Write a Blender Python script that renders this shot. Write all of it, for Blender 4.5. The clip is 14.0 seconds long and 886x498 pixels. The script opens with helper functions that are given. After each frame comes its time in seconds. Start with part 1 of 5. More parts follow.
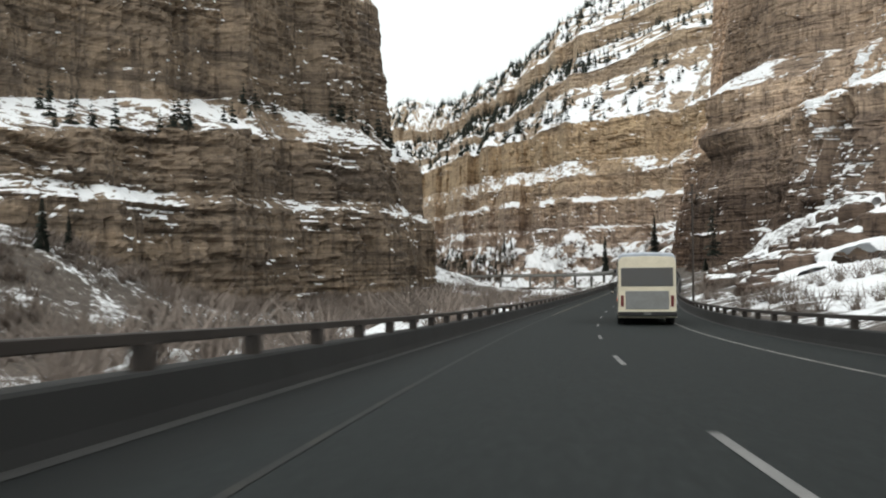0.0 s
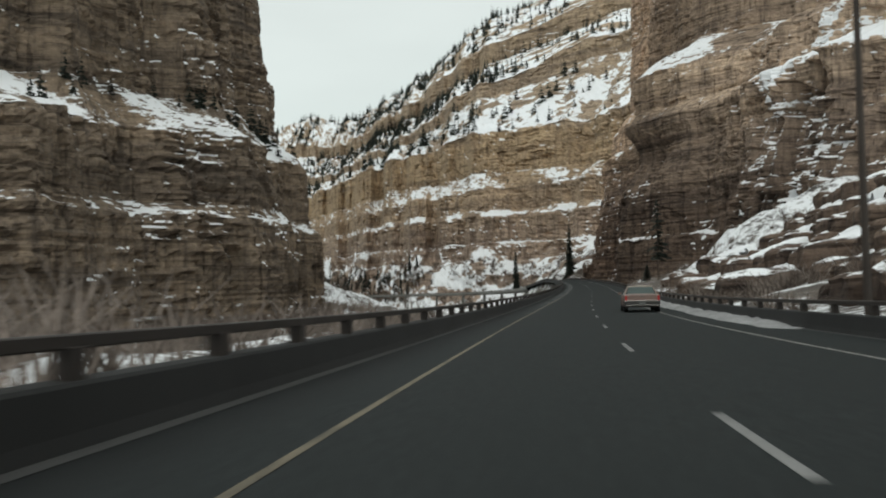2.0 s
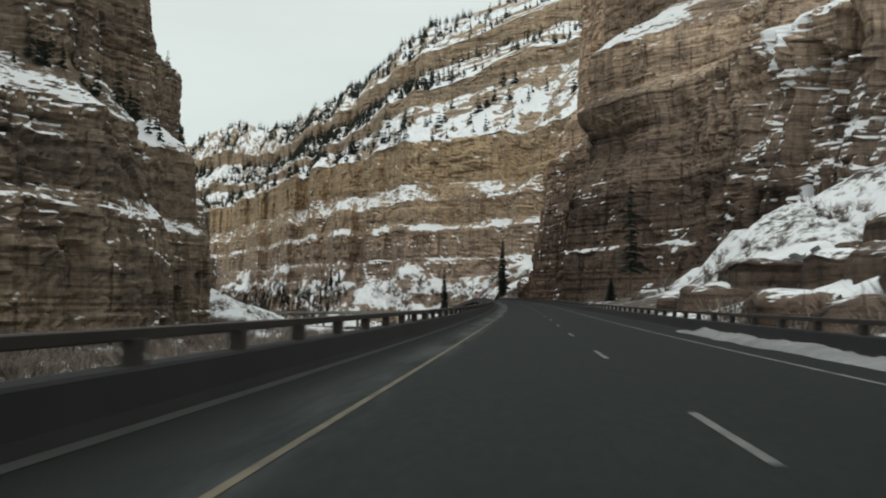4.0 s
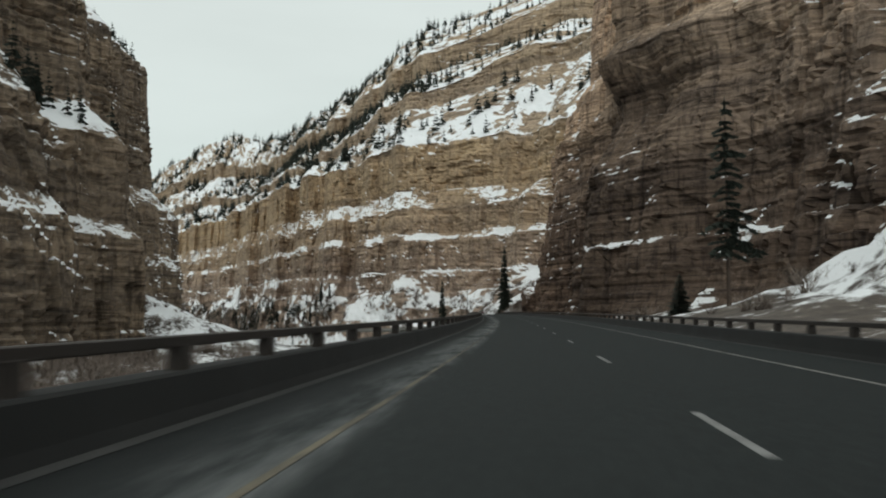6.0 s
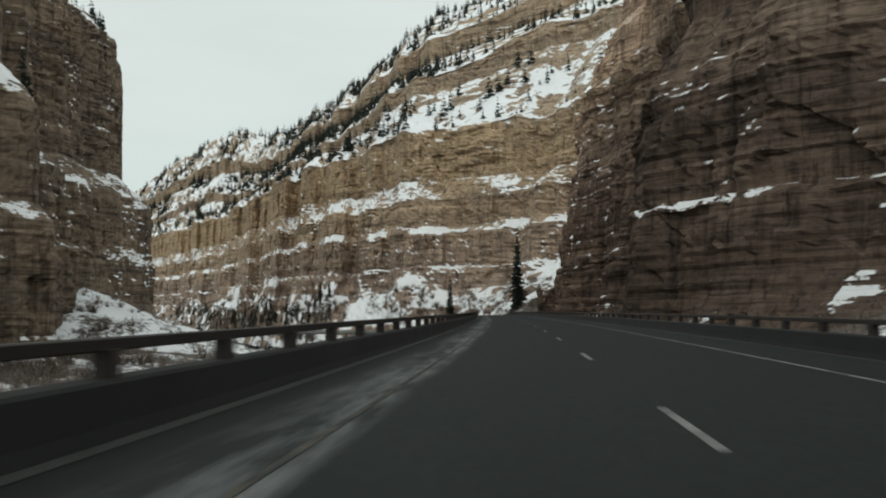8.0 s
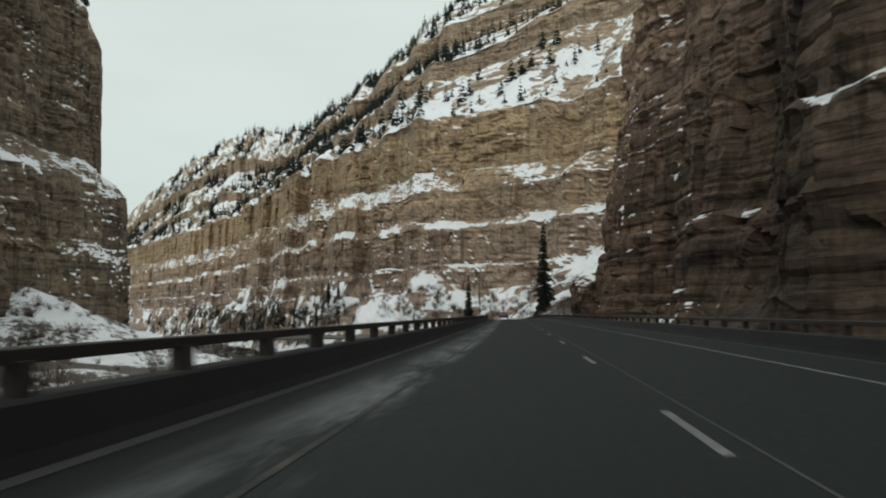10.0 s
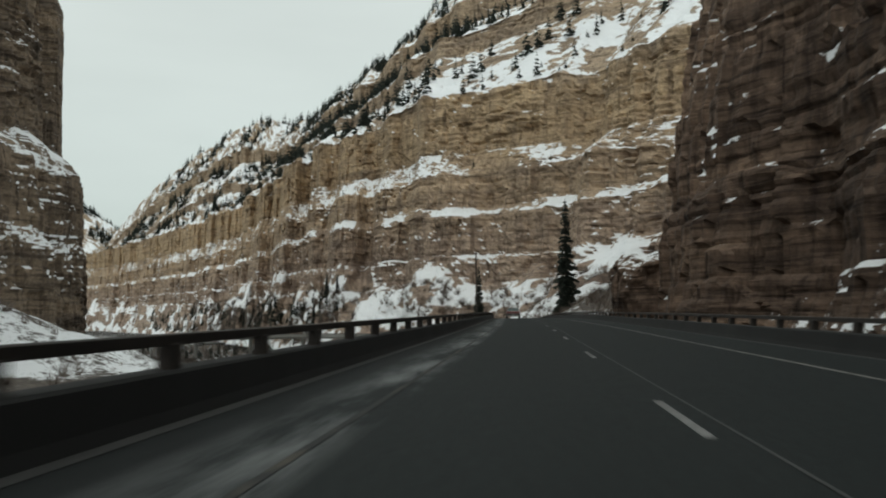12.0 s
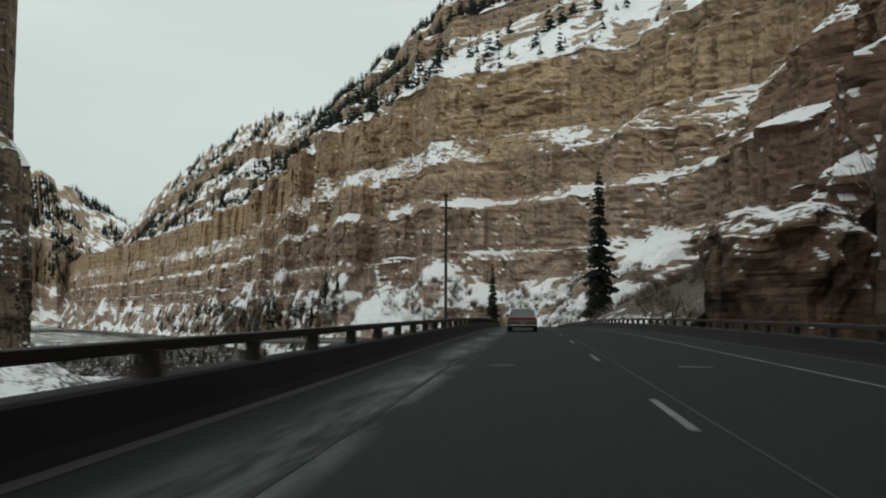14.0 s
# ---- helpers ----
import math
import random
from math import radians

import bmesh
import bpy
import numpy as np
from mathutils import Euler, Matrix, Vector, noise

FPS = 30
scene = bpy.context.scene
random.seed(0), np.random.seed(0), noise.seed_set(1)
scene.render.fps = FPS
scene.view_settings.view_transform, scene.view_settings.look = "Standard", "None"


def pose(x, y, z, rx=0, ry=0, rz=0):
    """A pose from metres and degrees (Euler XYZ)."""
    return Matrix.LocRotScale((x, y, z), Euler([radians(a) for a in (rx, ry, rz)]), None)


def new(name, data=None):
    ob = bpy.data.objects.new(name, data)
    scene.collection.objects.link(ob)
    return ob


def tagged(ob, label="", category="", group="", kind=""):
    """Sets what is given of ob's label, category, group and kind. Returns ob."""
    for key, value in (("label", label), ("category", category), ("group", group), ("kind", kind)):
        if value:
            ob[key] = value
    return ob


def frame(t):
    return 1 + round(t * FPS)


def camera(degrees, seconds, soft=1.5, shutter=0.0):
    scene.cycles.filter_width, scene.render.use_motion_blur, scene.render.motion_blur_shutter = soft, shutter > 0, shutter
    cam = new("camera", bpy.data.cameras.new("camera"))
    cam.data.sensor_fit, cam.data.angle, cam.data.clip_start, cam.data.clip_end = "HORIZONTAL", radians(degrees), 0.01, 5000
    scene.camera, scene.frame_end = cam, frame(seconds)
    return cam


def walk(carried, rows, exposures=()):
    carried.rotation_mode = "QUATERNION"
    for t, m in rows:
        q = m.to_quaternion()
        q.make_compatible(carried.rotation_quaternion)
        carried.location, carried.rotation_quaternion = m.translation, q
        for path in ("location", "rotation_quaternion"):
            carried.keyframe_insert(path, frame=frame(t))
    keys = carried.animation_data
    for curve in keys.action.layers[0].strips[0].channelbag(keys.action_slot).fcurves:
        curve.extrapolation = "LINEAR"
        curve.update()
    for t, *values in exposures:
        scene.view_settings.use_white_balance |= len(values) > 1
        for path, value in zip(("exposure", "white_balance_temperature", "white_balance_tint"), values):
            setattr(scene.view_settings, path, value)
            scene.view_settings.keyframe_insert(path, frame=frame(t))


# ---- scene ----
cam = camera(52.0, 14.0, soft=2.0, shutter=0.3)
# seconds, place of the eye, yaw, pitch, roll
ROWS = [
    (0, 0.17, -0.18, 1.07, 1.48, 0.91, -0.53),
    (0.5, 1.35, 14.57, 0.28, 0.47, 1.11, -0.39),
    (1, 2.99, 29.29, -0.38, -0.80, 1.50, -0.71),
    (1.5, 5.05, 43.98, -0.92, -2.82, 1.69, -1.29),
    (2, 7.47, 58.65, -1.34, -4.20, 2.17, -1.26),
    (2.5, 10.20, 73.30, -1.64, -6.06, 2.76, -0.09),
    (3, 13.17, 87.93, -1.85, -7.79, 3.05, 0.55),
    (3.2, 14.42, 93.77, -1.92, -8.45, 3.11, 0.84),
    (3.7, 17.66, 108.37, -2.06, -8.43, 3.23, 0.71),
    (4.25, 21.38, 124.40, -2.15, -8.37, 3.54, 0.36),
    (4.8, 25.18, 140.42, -2.17, -8.30, 3.85, 0.01),
    (5.3, 28.67, 154.96, -2.15, -8.28, 3.98, -0.13),
    (5.5, 30.07, 160.77, -2.13, -8.19, 4.15, -0.18),
    (6, 33.55, 175.29, -2.07, -8.11, 4.35, -0.00),
    (6.5, 36.99, 189.80, -1.98, -8.11, 4.33, 0.24),
    (7, 40.36, 204.29, -1.88, -8.05, 4.51, -0.10),
    (7.5, 43.64, 218.77, -1.76, -7.71, 4.42, -0.35),
    (8, 46.82, 233.25, -1.64, -7.16, 4.34, -0.14),
    (8.5, 49.90, 247.71, -1.51, -6.60, 4.45, -0.28),
    (8.7, 51.11, 253.50, -1.46, -6.32, 4.52, -0.32),
    (9.2, 54.04, 267.95, -1.33, -6.17, 4.52, -0.31),
    (9.75, 57.16, 283.85, -1.19, -5.80, 4.50, -0.30),
    (10.3, 60.16, 299.74, -1.06, -5.43, 4.49, -0.28),
    (10.8, 62.81, 314.18, -0.94, -5.28, 4.48, -0.28),
    (11, 63.85, 319.95, -0.90, -5.20, 4.35, 0.09),
    (11.5, 66.41, 334.39, -0.79, -5.03, 4.29, -0.17),
    (12, 68.93, 348.83, -0.68, -4.59, 4.26, -0.25),
    (12.5, 71.41, 363.27, -0.57, -4.01, 4.30, 0.00),
    (13, 73.86, 377.72, -0.46, -3.74, 4.37, 0.26),
    (13.5, 76.29, 392.16, -0.34, -3.50, 4.37, 0.03),
    (14, 78.69, 406.61, -0.21, -3.33, 4.39, 0.21),
]
EXPOSURES = [(0.0, 0.60, 6500, 10), (0.5, 0.32, 6450, 8), (1.0, 0.12, 6450, 7), (1.5, 0.28, 6450, 7), (2.0, 0.14, 6450, 6), (3.0, 0.1, 6450, 6), (6.0, 0.05, 6420, 5), (11.0, 0.0, 6420, 4), (14.0, -0.1, 6420, 4)]
walk(cam, [(t, pose(x, y, z, 90 + pitch, 0, yaw) @ pose(0, 0, 0, 0, 0, roll)) for t, x, y, z, yaw, pitch, roll in ROWS], EXPOSURES)

# ---------------------------------------------------------------- light
world = bpy.data.worlds.new("overcast_sky")
scene.world = world
world.use_nodes = True
wt = world.node_tree
wt.nodes.clear()
SUN_EL, SUN_ROT = 48.0, 200.0
w_out = wt.nodes.new("ShaderNodeOutputWorld")
w_bg = wt.nodes.new("ShaderNodeBackground")
w_sky = wt.nodes.new("ShaderNodeTexSky")
w_sky.sky_type = "NISHITA"
w_sky.sun_disc = False
w_sky.sun_elevation, w_sky.sun_rotation = radians(SUN_EL), radians(SUN_ROT)
w_sky.air_density, w_sky.dust_density = 1.0, 4.0
w_geo = wt.nodes.new("ShaderNodeTexCoord")
w_sep = wt.nodes.new("ShaderNodeSeparateXYZ")
w_ramp = wt.nodes.new("ShaderNodeValToRGB")
w_noise = wt.nodes.new("ShaderNodeTexNoise")
w_map = wt.nodes.new("ShaderNodeMapping")
w_map.inputs["Scale"].default_value = (1.0, 1.0, 4.0)
w_noise.inputs["Scale"].default_value = 1.6
w_noise.inputs["Detail"].default_value = 5.0
w_cl = wt.nodes.new("ShaderNodeMapRange")
w_cl.inputs["From Min"].default_value, w_cl.inputs["From Max"].default_value = 0.3, 0.7
w_cl.inputs["To Min"].default_value, w_cl.inputs["To Max"].default_value = 0.90, 1.05
# cloud deck: brighter overhead than at the horizon
w_ramp.color_ramp.elements[0].position, w_ramp.color_ramp.elements[0].color = 0.0, (0.60, 0.66, 0.64, 1)
w_ramp.color_ramp.elements[1].position, w_ramp.color_ramp.elements[1].color = 1.0, (1.02, 1.06, 1.045, 1)
e = w_ramp.color_ramp.elements.new(0.30)
e.color = (0.745, 0.785, 0.762, 1)
w_mul = wt.nodes.new("ShaderNodeMixRGB")
w_mul.blend_type, w_mul.inputs[0].default_value = "MULTIPLY", 1.0
w_veil = wt.nodes.new("ShaderNodeMixRGB")
w_veil.inputs[0].default_value = 0.92
w_dim = wt.nodes.new("ShaderNodeMixRGB")
w_dim.blend_type, w_dim.inputs[0].default_value = "MULTIPLY", 1.0
w_dim.inputs[2].default_value = (0.10, 0.10, 0.10, 1)
wt.links.new(w_geo.outputs["Generated"], w_sep.inputs[0])
wt.links.new(w_sep.outputs["Z"], w_ramp.inputs[0])
wt.links.new(w_geo.outputs["Generated"], w_map.inputs[0])
wt.links.new(w_map.outputs[0], w_noise.inputs[0])
wt.links.new(w_noise.outputs[0], w_cl.inputs[0])
wt.links.new(w_ramp.outputs[0], w_mul.inputs[1])
wt.links.new(w_cl.outputs[0], w_mul.inputs[2])
wt.links.new(w_sky.outputs[0], w_dim.inputs[1])
wt.links.new(w_dim.outputs[0], w_veil.inputs[1])
wt.links.new(w_mul.outputs[0], w_veil.inputs[2])
wt.links.new(w_veil.outputs[0], w_bg.inputs[0])
w_bg.inputs[1].default_value = 1.0
wt.links.new(w_bg.outputs[0], w_out.inputs[0])

sun = new("sun", bpy.data.lights.new("sun", "SUN"))
sun.data.energy, sun.data.angle, sun.data.color = 0.5, radians(25), (1.0, 0.96, 0.9)
sun.matrix_world = pose(0, 0, 300, 90 - SUN_EL, 0, 180 - SUN_ROT)


# ---------------------------------------------------------------- materials
def mat(name):
    m = bpy.data.materials.new(name)
    m.use_nodes = True
    return m, m.node_tree.nodes, m.node_tree.links, m.node_tree.nodes["Principled BSDF"]


def add(nodes, kind, **sets):
    n = nodes.new(kind)
    for key, value in sets.items():
        if key in n.inputs:
            n.inputs[key].default_value = value
    return n


def noise_at(nodes, links, coord, scale, detail=4.0, stretch=(1, 1, 1), rough=0.55):
    mp = add(nodes, "ShaderNodeMapping", Scale=stretch)
    links.new(coord, mp.inputs[0])
    n = add(nodes, "ShaderNodeTexNoise", Scale=scale, Detail=detail, Roughness=rough)
    links.new(mp.outputs[0], n.inputs["Vector"])
    return n.outputs[0]


def ramp(nodes, links, fac, stops):
    r = nodes.new("ShaderNodeValToRGB")
    els = r.color_ramp.elements
    while len(els) < len(stops):
        els.new(0.5)
    for el, (p, c) in zip(els, stops):
        el.position, el.color = p, (*c, 1) if len(c) == 3 else c
    links.new(fac, r.inputs[0])
    return r.outputs[0]


def mix(nodes, links, fac, a, b, blend="MIX"):
    m = nodes.new("ShaderNodeMixRGB")
    m.blend_type = blend
    for i, v in enumerate((fac, a, b)):
        if isinstance(v, (int, float)):
            m.inputs[i].default_value = v if i == 0 else (v, v, v, 1)
        elif isinstance(v, tuple):
            m.inputs[i].default_value = (*v, 1)
        else:
            links.new(v, m.inputs[i])
    return m.outputs[0]


def maprange(nodes, links, v, a, b, c=0.0, d=1.0):
    m = add(nodes, "ShaderNodeMapRange")
    for i, x in enumerate((a, b, c, d)):
        m.inputs[1 + i].default_value = x
    links.new(v, m.inputs[0])
    return m.outputs[0]


def math_node(nodes, links, op, a, b):
    m = nodes.new("ShaderNodeMath")
    m.operation = op
    for i, v in enumerate((a, b)):
        if isinstance(v, (int, float)):
            m.inputs[i].default_value = v
        else:
            links.new(v, m.inputs[i])
    return m.outputs[0]


def bump(nodes, links, bsdf, height, strength, distance):
    b = add(nodes, "ShaderNodeBump", Strength=strength, Distance=distance)
    links.new(height, b.inputs["Height"])
    links.new(b.outputs[0], bsdf.inputs["Normal"])


SNOW = (0.80, 0.82, 0.84)


def rock_material(name, pale, mid, dark, grain, snow_from, snow_to, bands=0.05, bed=0.5, height_tint=None, bedding=0.45, turn=None):
    """Banded limestone with rust and soot streaks and thin bedding; snow where the surface faces up."""
    m, n, l, b = mat(name)
    co = n.new("ShaderNodeNewGeometry")
    pos = co.outputs["Position"]
    wide = noise_at(n, l, pos, 0.022, 4.0)
    band = noise_at(n, l, pos, bands, 6.0, (0.15, 0.15, 2.6), 0.7)
    beds = noise_at(n, l, pos, bed, 5.0, (0.05, 0.05, 1.0), 0.7)
    fine = noise_at(n, l, pos, grain, 8.0, (1, 1, 1.3), 0.72)
    leaf = noise_at(n, l, pos, bed * 3.4, 4.0, (0.07, 0.07, 1.0), 0.65)
    streak = noise_at(n, l, pos, grain * 0.5, 6.0, (1, 1, 0.05), 0.72)
    crack = noise_at(n, l, pos, grain * 0.75, 5.0, (1, 1, 0.10), 0.6)
    col = ramp(n, l, band, [(0.32, dark), (0.46, mid), (0.60, pale), (0.72, mid)])
    col = mix(n, l, maprange(n, l, wide, 0.38, 0.62, 0.0, 0.65), col, mid)
    col = mix(n, l, maprange(n, l, streak, 0.47, 0.68, 0.0, 0.85), col, dark)
    col = mix(n, l, 0.9, col, ramp(n, l, beds, [(0.36, (bedding, bedding * 0.97, bedding * 0.95)), (0.45, (1.0, 1.0, 1.0)), (0.7, (1.15, 1.14, 1.12))]), "MULTIPLY")
    col = mix(n, l, 0.6, col, ramp(n, l, leaf, [(0.37, (bedding, bedding, bedding)), (0.45, (1.0, 1.0, 1.0)), (0.65, (1.1, 1.1, 1.1))]), "MULTIPLY")
    col = mix(n, l, 0.8, col, ramp(n, l, crack, [(0.34, (0.35, 0.34, 0.34)), (0.42, (1.0, 1.0, 1.0))]), "MULTIPLY")
    col = mix(n, l, 0.7, col, ramp(n, l, fine, [(0.28, (0.35, 0.34, 0.33)), (0.5, (0.95, 0.95, 0.95)), (0.72, (1.5, 1.46, 1.4))]), "MULTIPLY")
    # colour multiplied by height: rock bands on M_FAR, painted shade low on M_RIGHT
    if height_tint:
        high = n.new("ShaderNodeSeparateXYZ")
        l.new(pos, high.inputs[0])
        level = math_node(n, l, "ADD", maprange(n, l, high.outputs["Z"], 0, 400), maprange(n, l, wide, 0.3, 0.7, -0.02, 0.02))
        col = mix(n, l, 1.0, col, ramp(n, l, level, height_tint), "MULTIPLY")
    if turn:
        # the colour is multiplied along y, into paler and darker, redder stretches
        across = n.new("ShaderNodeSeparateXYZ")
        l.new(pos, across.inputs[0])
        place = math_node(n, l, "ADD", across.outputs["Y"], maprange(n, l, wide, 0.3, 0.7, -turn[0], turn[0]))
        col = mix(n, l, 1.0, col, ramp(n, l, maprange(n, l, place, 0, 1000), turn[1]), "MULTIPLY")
    sep = n.new("ShaderNodeSeparateXYZ")
    l.new(co.outputs["Normal"], sep.inputs[0])
    lie = math_node(n, l, "ADD", sep.outputs["Z"], maprange(n, l, noise_at(n, l, pos, grain * 0.4, 6.0, rough=0.65), 0.3, 0.7, -0.36, 0.36))
    drift = n.new("ShaderNodeAttribute")
    drift.attribute_name = "drift"
    lie = math_node(n, l, "ADD", lie, drift.outputs["Fac"])
    snow = maprange(n, l, lie, snow_from, snow_to)
    l.new(mix(n, l, snow, col, SNOW), b.inputs["Base Color"])
    l.new(maprange(n, l, snow, 0, 1, 0.92, 0.6), b.inputs["Roughness"])
    b.inputs["Specular IOR Level"].default_value = 0.15
    height = mix(n, l, 0.4, mix(n, l, 0.5, fine, beds), leaf)
    bump(n, l, b, height, 0.9, 0.25 / grain)
    return m


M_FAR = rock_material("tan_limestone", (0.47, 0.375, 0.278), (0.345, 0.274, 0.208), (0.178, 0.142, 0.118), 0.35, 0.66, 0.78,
                      height_tint=[(0.0, (0.92, 0.90, 0.95)), (0.12, (0.98, 0.94, 0.95)), (0.17, (1.05, 1.0, 0.94)), (0.255, (1.0, 0.94, 0.84)), (0.27, (1.12, 1.05, 0.90)), (0.35, (1.12, 1.05, 0.90)), (0.38, (0.95, 0.93, 0.9)), (1.0, (1.0, 0.95, 0.85))], turn=(25, [(0.70, (0.50, 0.44, 0.44)), (0.785, (1.0, 1.0, 1.0))]))
M_LEFT = rock_material("brown_limestone", (0.290, 0.222, 0.160), (0.180, 0.141, 0.107), (0.070, 0.057, 0.048), 0.55, 0.68, 0.79, bedding=0.4)
# shade painted into the colour by height: low rock darkened, upper rock brightened
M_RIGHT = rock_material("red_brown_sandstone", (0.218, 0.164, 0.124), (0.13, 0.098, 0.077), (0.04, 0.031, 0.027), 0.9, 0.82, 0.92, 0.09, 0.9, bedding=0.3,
                        height_tint=[(0.0, (0.52, 0.50, 0.50)), (0.045, (0.58, 0.56, 0.56)), (0.085, (1.12, 1.11, 1.10)), (0.125, (1.75, 1.74, 1.66)), (1.0, (2.0, 1.98, 1.85))],
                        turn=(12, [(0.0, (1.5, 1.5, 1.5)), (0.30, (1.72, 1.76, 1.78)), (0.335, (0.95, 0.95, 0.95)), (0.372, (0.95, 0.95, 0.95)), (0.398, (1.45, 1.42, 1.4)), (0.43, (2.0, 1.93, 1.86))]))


def ground_material():
    m, n, l, b = mat("snowy_ground")
    co = n.new("ShaderNodeNewGeometry")
    pos = co.outputs["Position"]
    big = noise_at(n, l, pos, 0.045, 6.0, rough=0.65)
    small = noise_at(n, l, pos, 0.6, 6.0, rough=0.7)
    scrub = ramp(n, l, small, [(0.3, (0.035, 0.028, 0.023)), (0.5, (0.08, 0.064, 0.052)), (0.7, (0.15, 0.125, 0.10))])
    s = math_node(n, l, "ADD", big, maprange(n, l, small, 0.3, 0.7, -0.14, 0.14))
    drift = n.new("ShaderNodeAttribute")
    drift.attribute_name = "drift"
    s = math_node(n, l, "ADD", s, drift.outputs["Fac"])
    l.new(mix(n, l, maprange(n, l, s, 0.50, 0.60), scrub, SNOW), b.inputs["Base Color"])
    b.inputs["Roughness"].default_value = 0.8
    bump(n, l, b, small, 0.6, 0.5)
    return m


M_GROUND = ground_material()


def asphalt_material():
    m, n, l, b = mat("worn_asphalt")
    tc = n.new("ShaderNodeUVMap")
    co = n.new("ShaderNodeNewGeometry")
    pos = co.outputs["Position"]
    sep = n.new("ShaderNodeSeparateXYZ")
    l.new(tc.outputs[0], sep.inputs[0])
    grit = noise_at(n, l, pos, 9.0, 6.0, rough=0.75)
    patch = noise_at(n, l, tc.outputs[0], 0.5, 5.0, (1.0, 0.05, 1))
    col = ramp(n, l, grit, [(0.3, (0.0088, 0.011, 0.0112)), (0.5, (0.0162, 0.0196, 0.0198)), (0.72, (0.033, 0.038, 0.038))])
    col = mix(n, l, maprange(n, l, patch, 0.35, 0.7, 0.0, 0.5), col, (0.0146, 0.0177, 0.0178))
    # asphalt darkened in uneven patches towards the foot of the parapet
    foot_dark = math_node(n, l, "MULTIPLY", maprange(n, l, sep.outputs[0], -2.0, -2.7), maprange(n, l, patch, 0.25, 0.6, 0.4, 0.9))
    col = mix(n, l, foot_dark, col, (0.010, 0.011, 0.011))
    # dried salt along the left shoulder
    salt = noise_at(n, l, tc.outputs[0], 1.1, 6.0, (1.0, 0.16, 1), 0.72)
    near = math_node(n, l, "MULTIPLY", maprange(n, l, sep.outputs[0], -2.65, -1.72), maprange(n, l, sep.outputs[0], -1.3, -1.6))
    far = maprange(n, l, sep.outputs[1], 100.0, 225.0)
    amount = math_node(n, l, "MULTIPLY", math_node(n, l, "MULTIPLY", near, far), maprange(n, l, salt, 0.42, 0.72, 0.0, 0.85))
    col = mix(n, l, amount, col, (0.26, 0.27, 0.27))
    l.new(col, b.inputs["Base Color"])
    b.inputs["Roughness"].default_value = 0.85
    b.inputs["Specular IOR Level"].default_value = 0.12
    bump(n, l, b, grit, 0.35, 0.02)
    return m


def simple(name, col, rough=0.6, metal=0.0, grain=6.0, vary=0.35, bumpy=0.15, spec=0.5, dist=0.01):
    m, n, l, b = mat(name)
    co = n.new("ShaderNodeTexCoord")
    a = noise_at(n, l, co.outputs["Object"], grain, 6.0, rough=0.7)
    c = noise_at(n, l, co.outputs["Object"], grain * 0.13, 3.0)
    f = mix(n, l, 0.5, a, c)
    k = ramp(n, l, f, [(0.3, (1 - vary,) * 3), (0.7, (1 + vary,) * 3)])
    l.new(mix(n, l, 1.0, col, k, "MULTIPLY"), b.inputs["Base Color"])
    l.new(maprange(n, l, a, 0.3, 0.7, max(0.02, rough - 0.1), min(1, rough + 0.1)), b.inputs["Roughness"])
    b.inputs["Metallic"].default_value = metal
    b.inputs["Specular IOR Level"].default_value = spec
    if bumpy:
        bump(n, l, b, a, bumpy, dist)
    return m


M_ASPHALT = asphalt_material()
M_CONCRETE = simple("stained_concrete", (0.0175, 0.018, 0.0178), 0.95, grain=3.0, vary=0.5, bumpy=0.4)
M_STEEL = simple("weathered_steel_rail", (0.035, 0.028, 0.024), 0.75, grain=4.0, vary=0.4)


def line_paint(name, col, fade, under=0.035):
    """Road paint worn through to the asphalt, more so further along."""
    m, n, l, b = mat(name)
    uvs = n.new("ShaderNodeUVMap")
    sep = n.new("ShaderNodeSeparateXYZ")
    l.new(uvs.outputs[0], sep.inputs[0])
    worn = noise_at(n, l, uvs.outputs[0], 2.2, 6.0, (1, 0.35, 1), 0.75)
    gone = math_node(n, l, "ADD", maprange(n, l, worn, 0.4, 0.65, 0.0, 0.75), maprange(n, l, sep.outputs[1], 150.0, 235.0, 0.0, fade))
    gone = math_node(n, l, "ADD", gone, maprange(n, l, sep.outputs[1], 52.0, 64.0, min(1.0, fade * 1.25), 0.0))
    gone = maprange(n, l, gone, 0.25, 1.0)
    l.new(mix(n, l, gone, col, (under, under * 1.04, under * 1.04)), b.inputs["Base Color"])
    b.inputs["Roughness"].default_value = 0.8
    b.inputs["Specular IOR Level"].default_value = 0.15
    return m


M_YELLOW = line_paint("worn_yellow_paint", (0.16, 0.138, 0.10), 0.75, 0.024)
M_WHITE = simple("worn_white_paint", (0.15, 0.15, 0.147), 0.85, grain=9.0, vary=0.7)
M_SEAM = simple("pale_seam_tar", (0.030, 0.031, 0.031), 0.9, grain=2.0, vary=0.8)
M_EDGE_BAR = simple("faint_white_paint", (0.10, 0.10, 0.098), 0.85, grain=9.0, vary=0.7)
M_DIRTYSNOW = simple("grey_ploughed_snow", (0.22, 0.22, 0.22), 0.85, grain=2.5, vary=0.6, bumpy=0.8, dist=0.08)
M_GRIT = simple("pale_road_grit", (0.025, 0.025, 0.024), 0.95, grain=1.2, vary=0.75)
M_EDGE = line_paint("worn_white_edge_paint", (0.20, 0.195, 0.185), 0.1)
M_NEEDLE = simple("fir_needles", (0.034, 0.042, 0.034), 0.85, grain=1.5, vary=0.5, spec=0.2)
M_BARK = simple("dark_bark", (0.07, 0.05, 0.038), 0.9, grain=5.0)
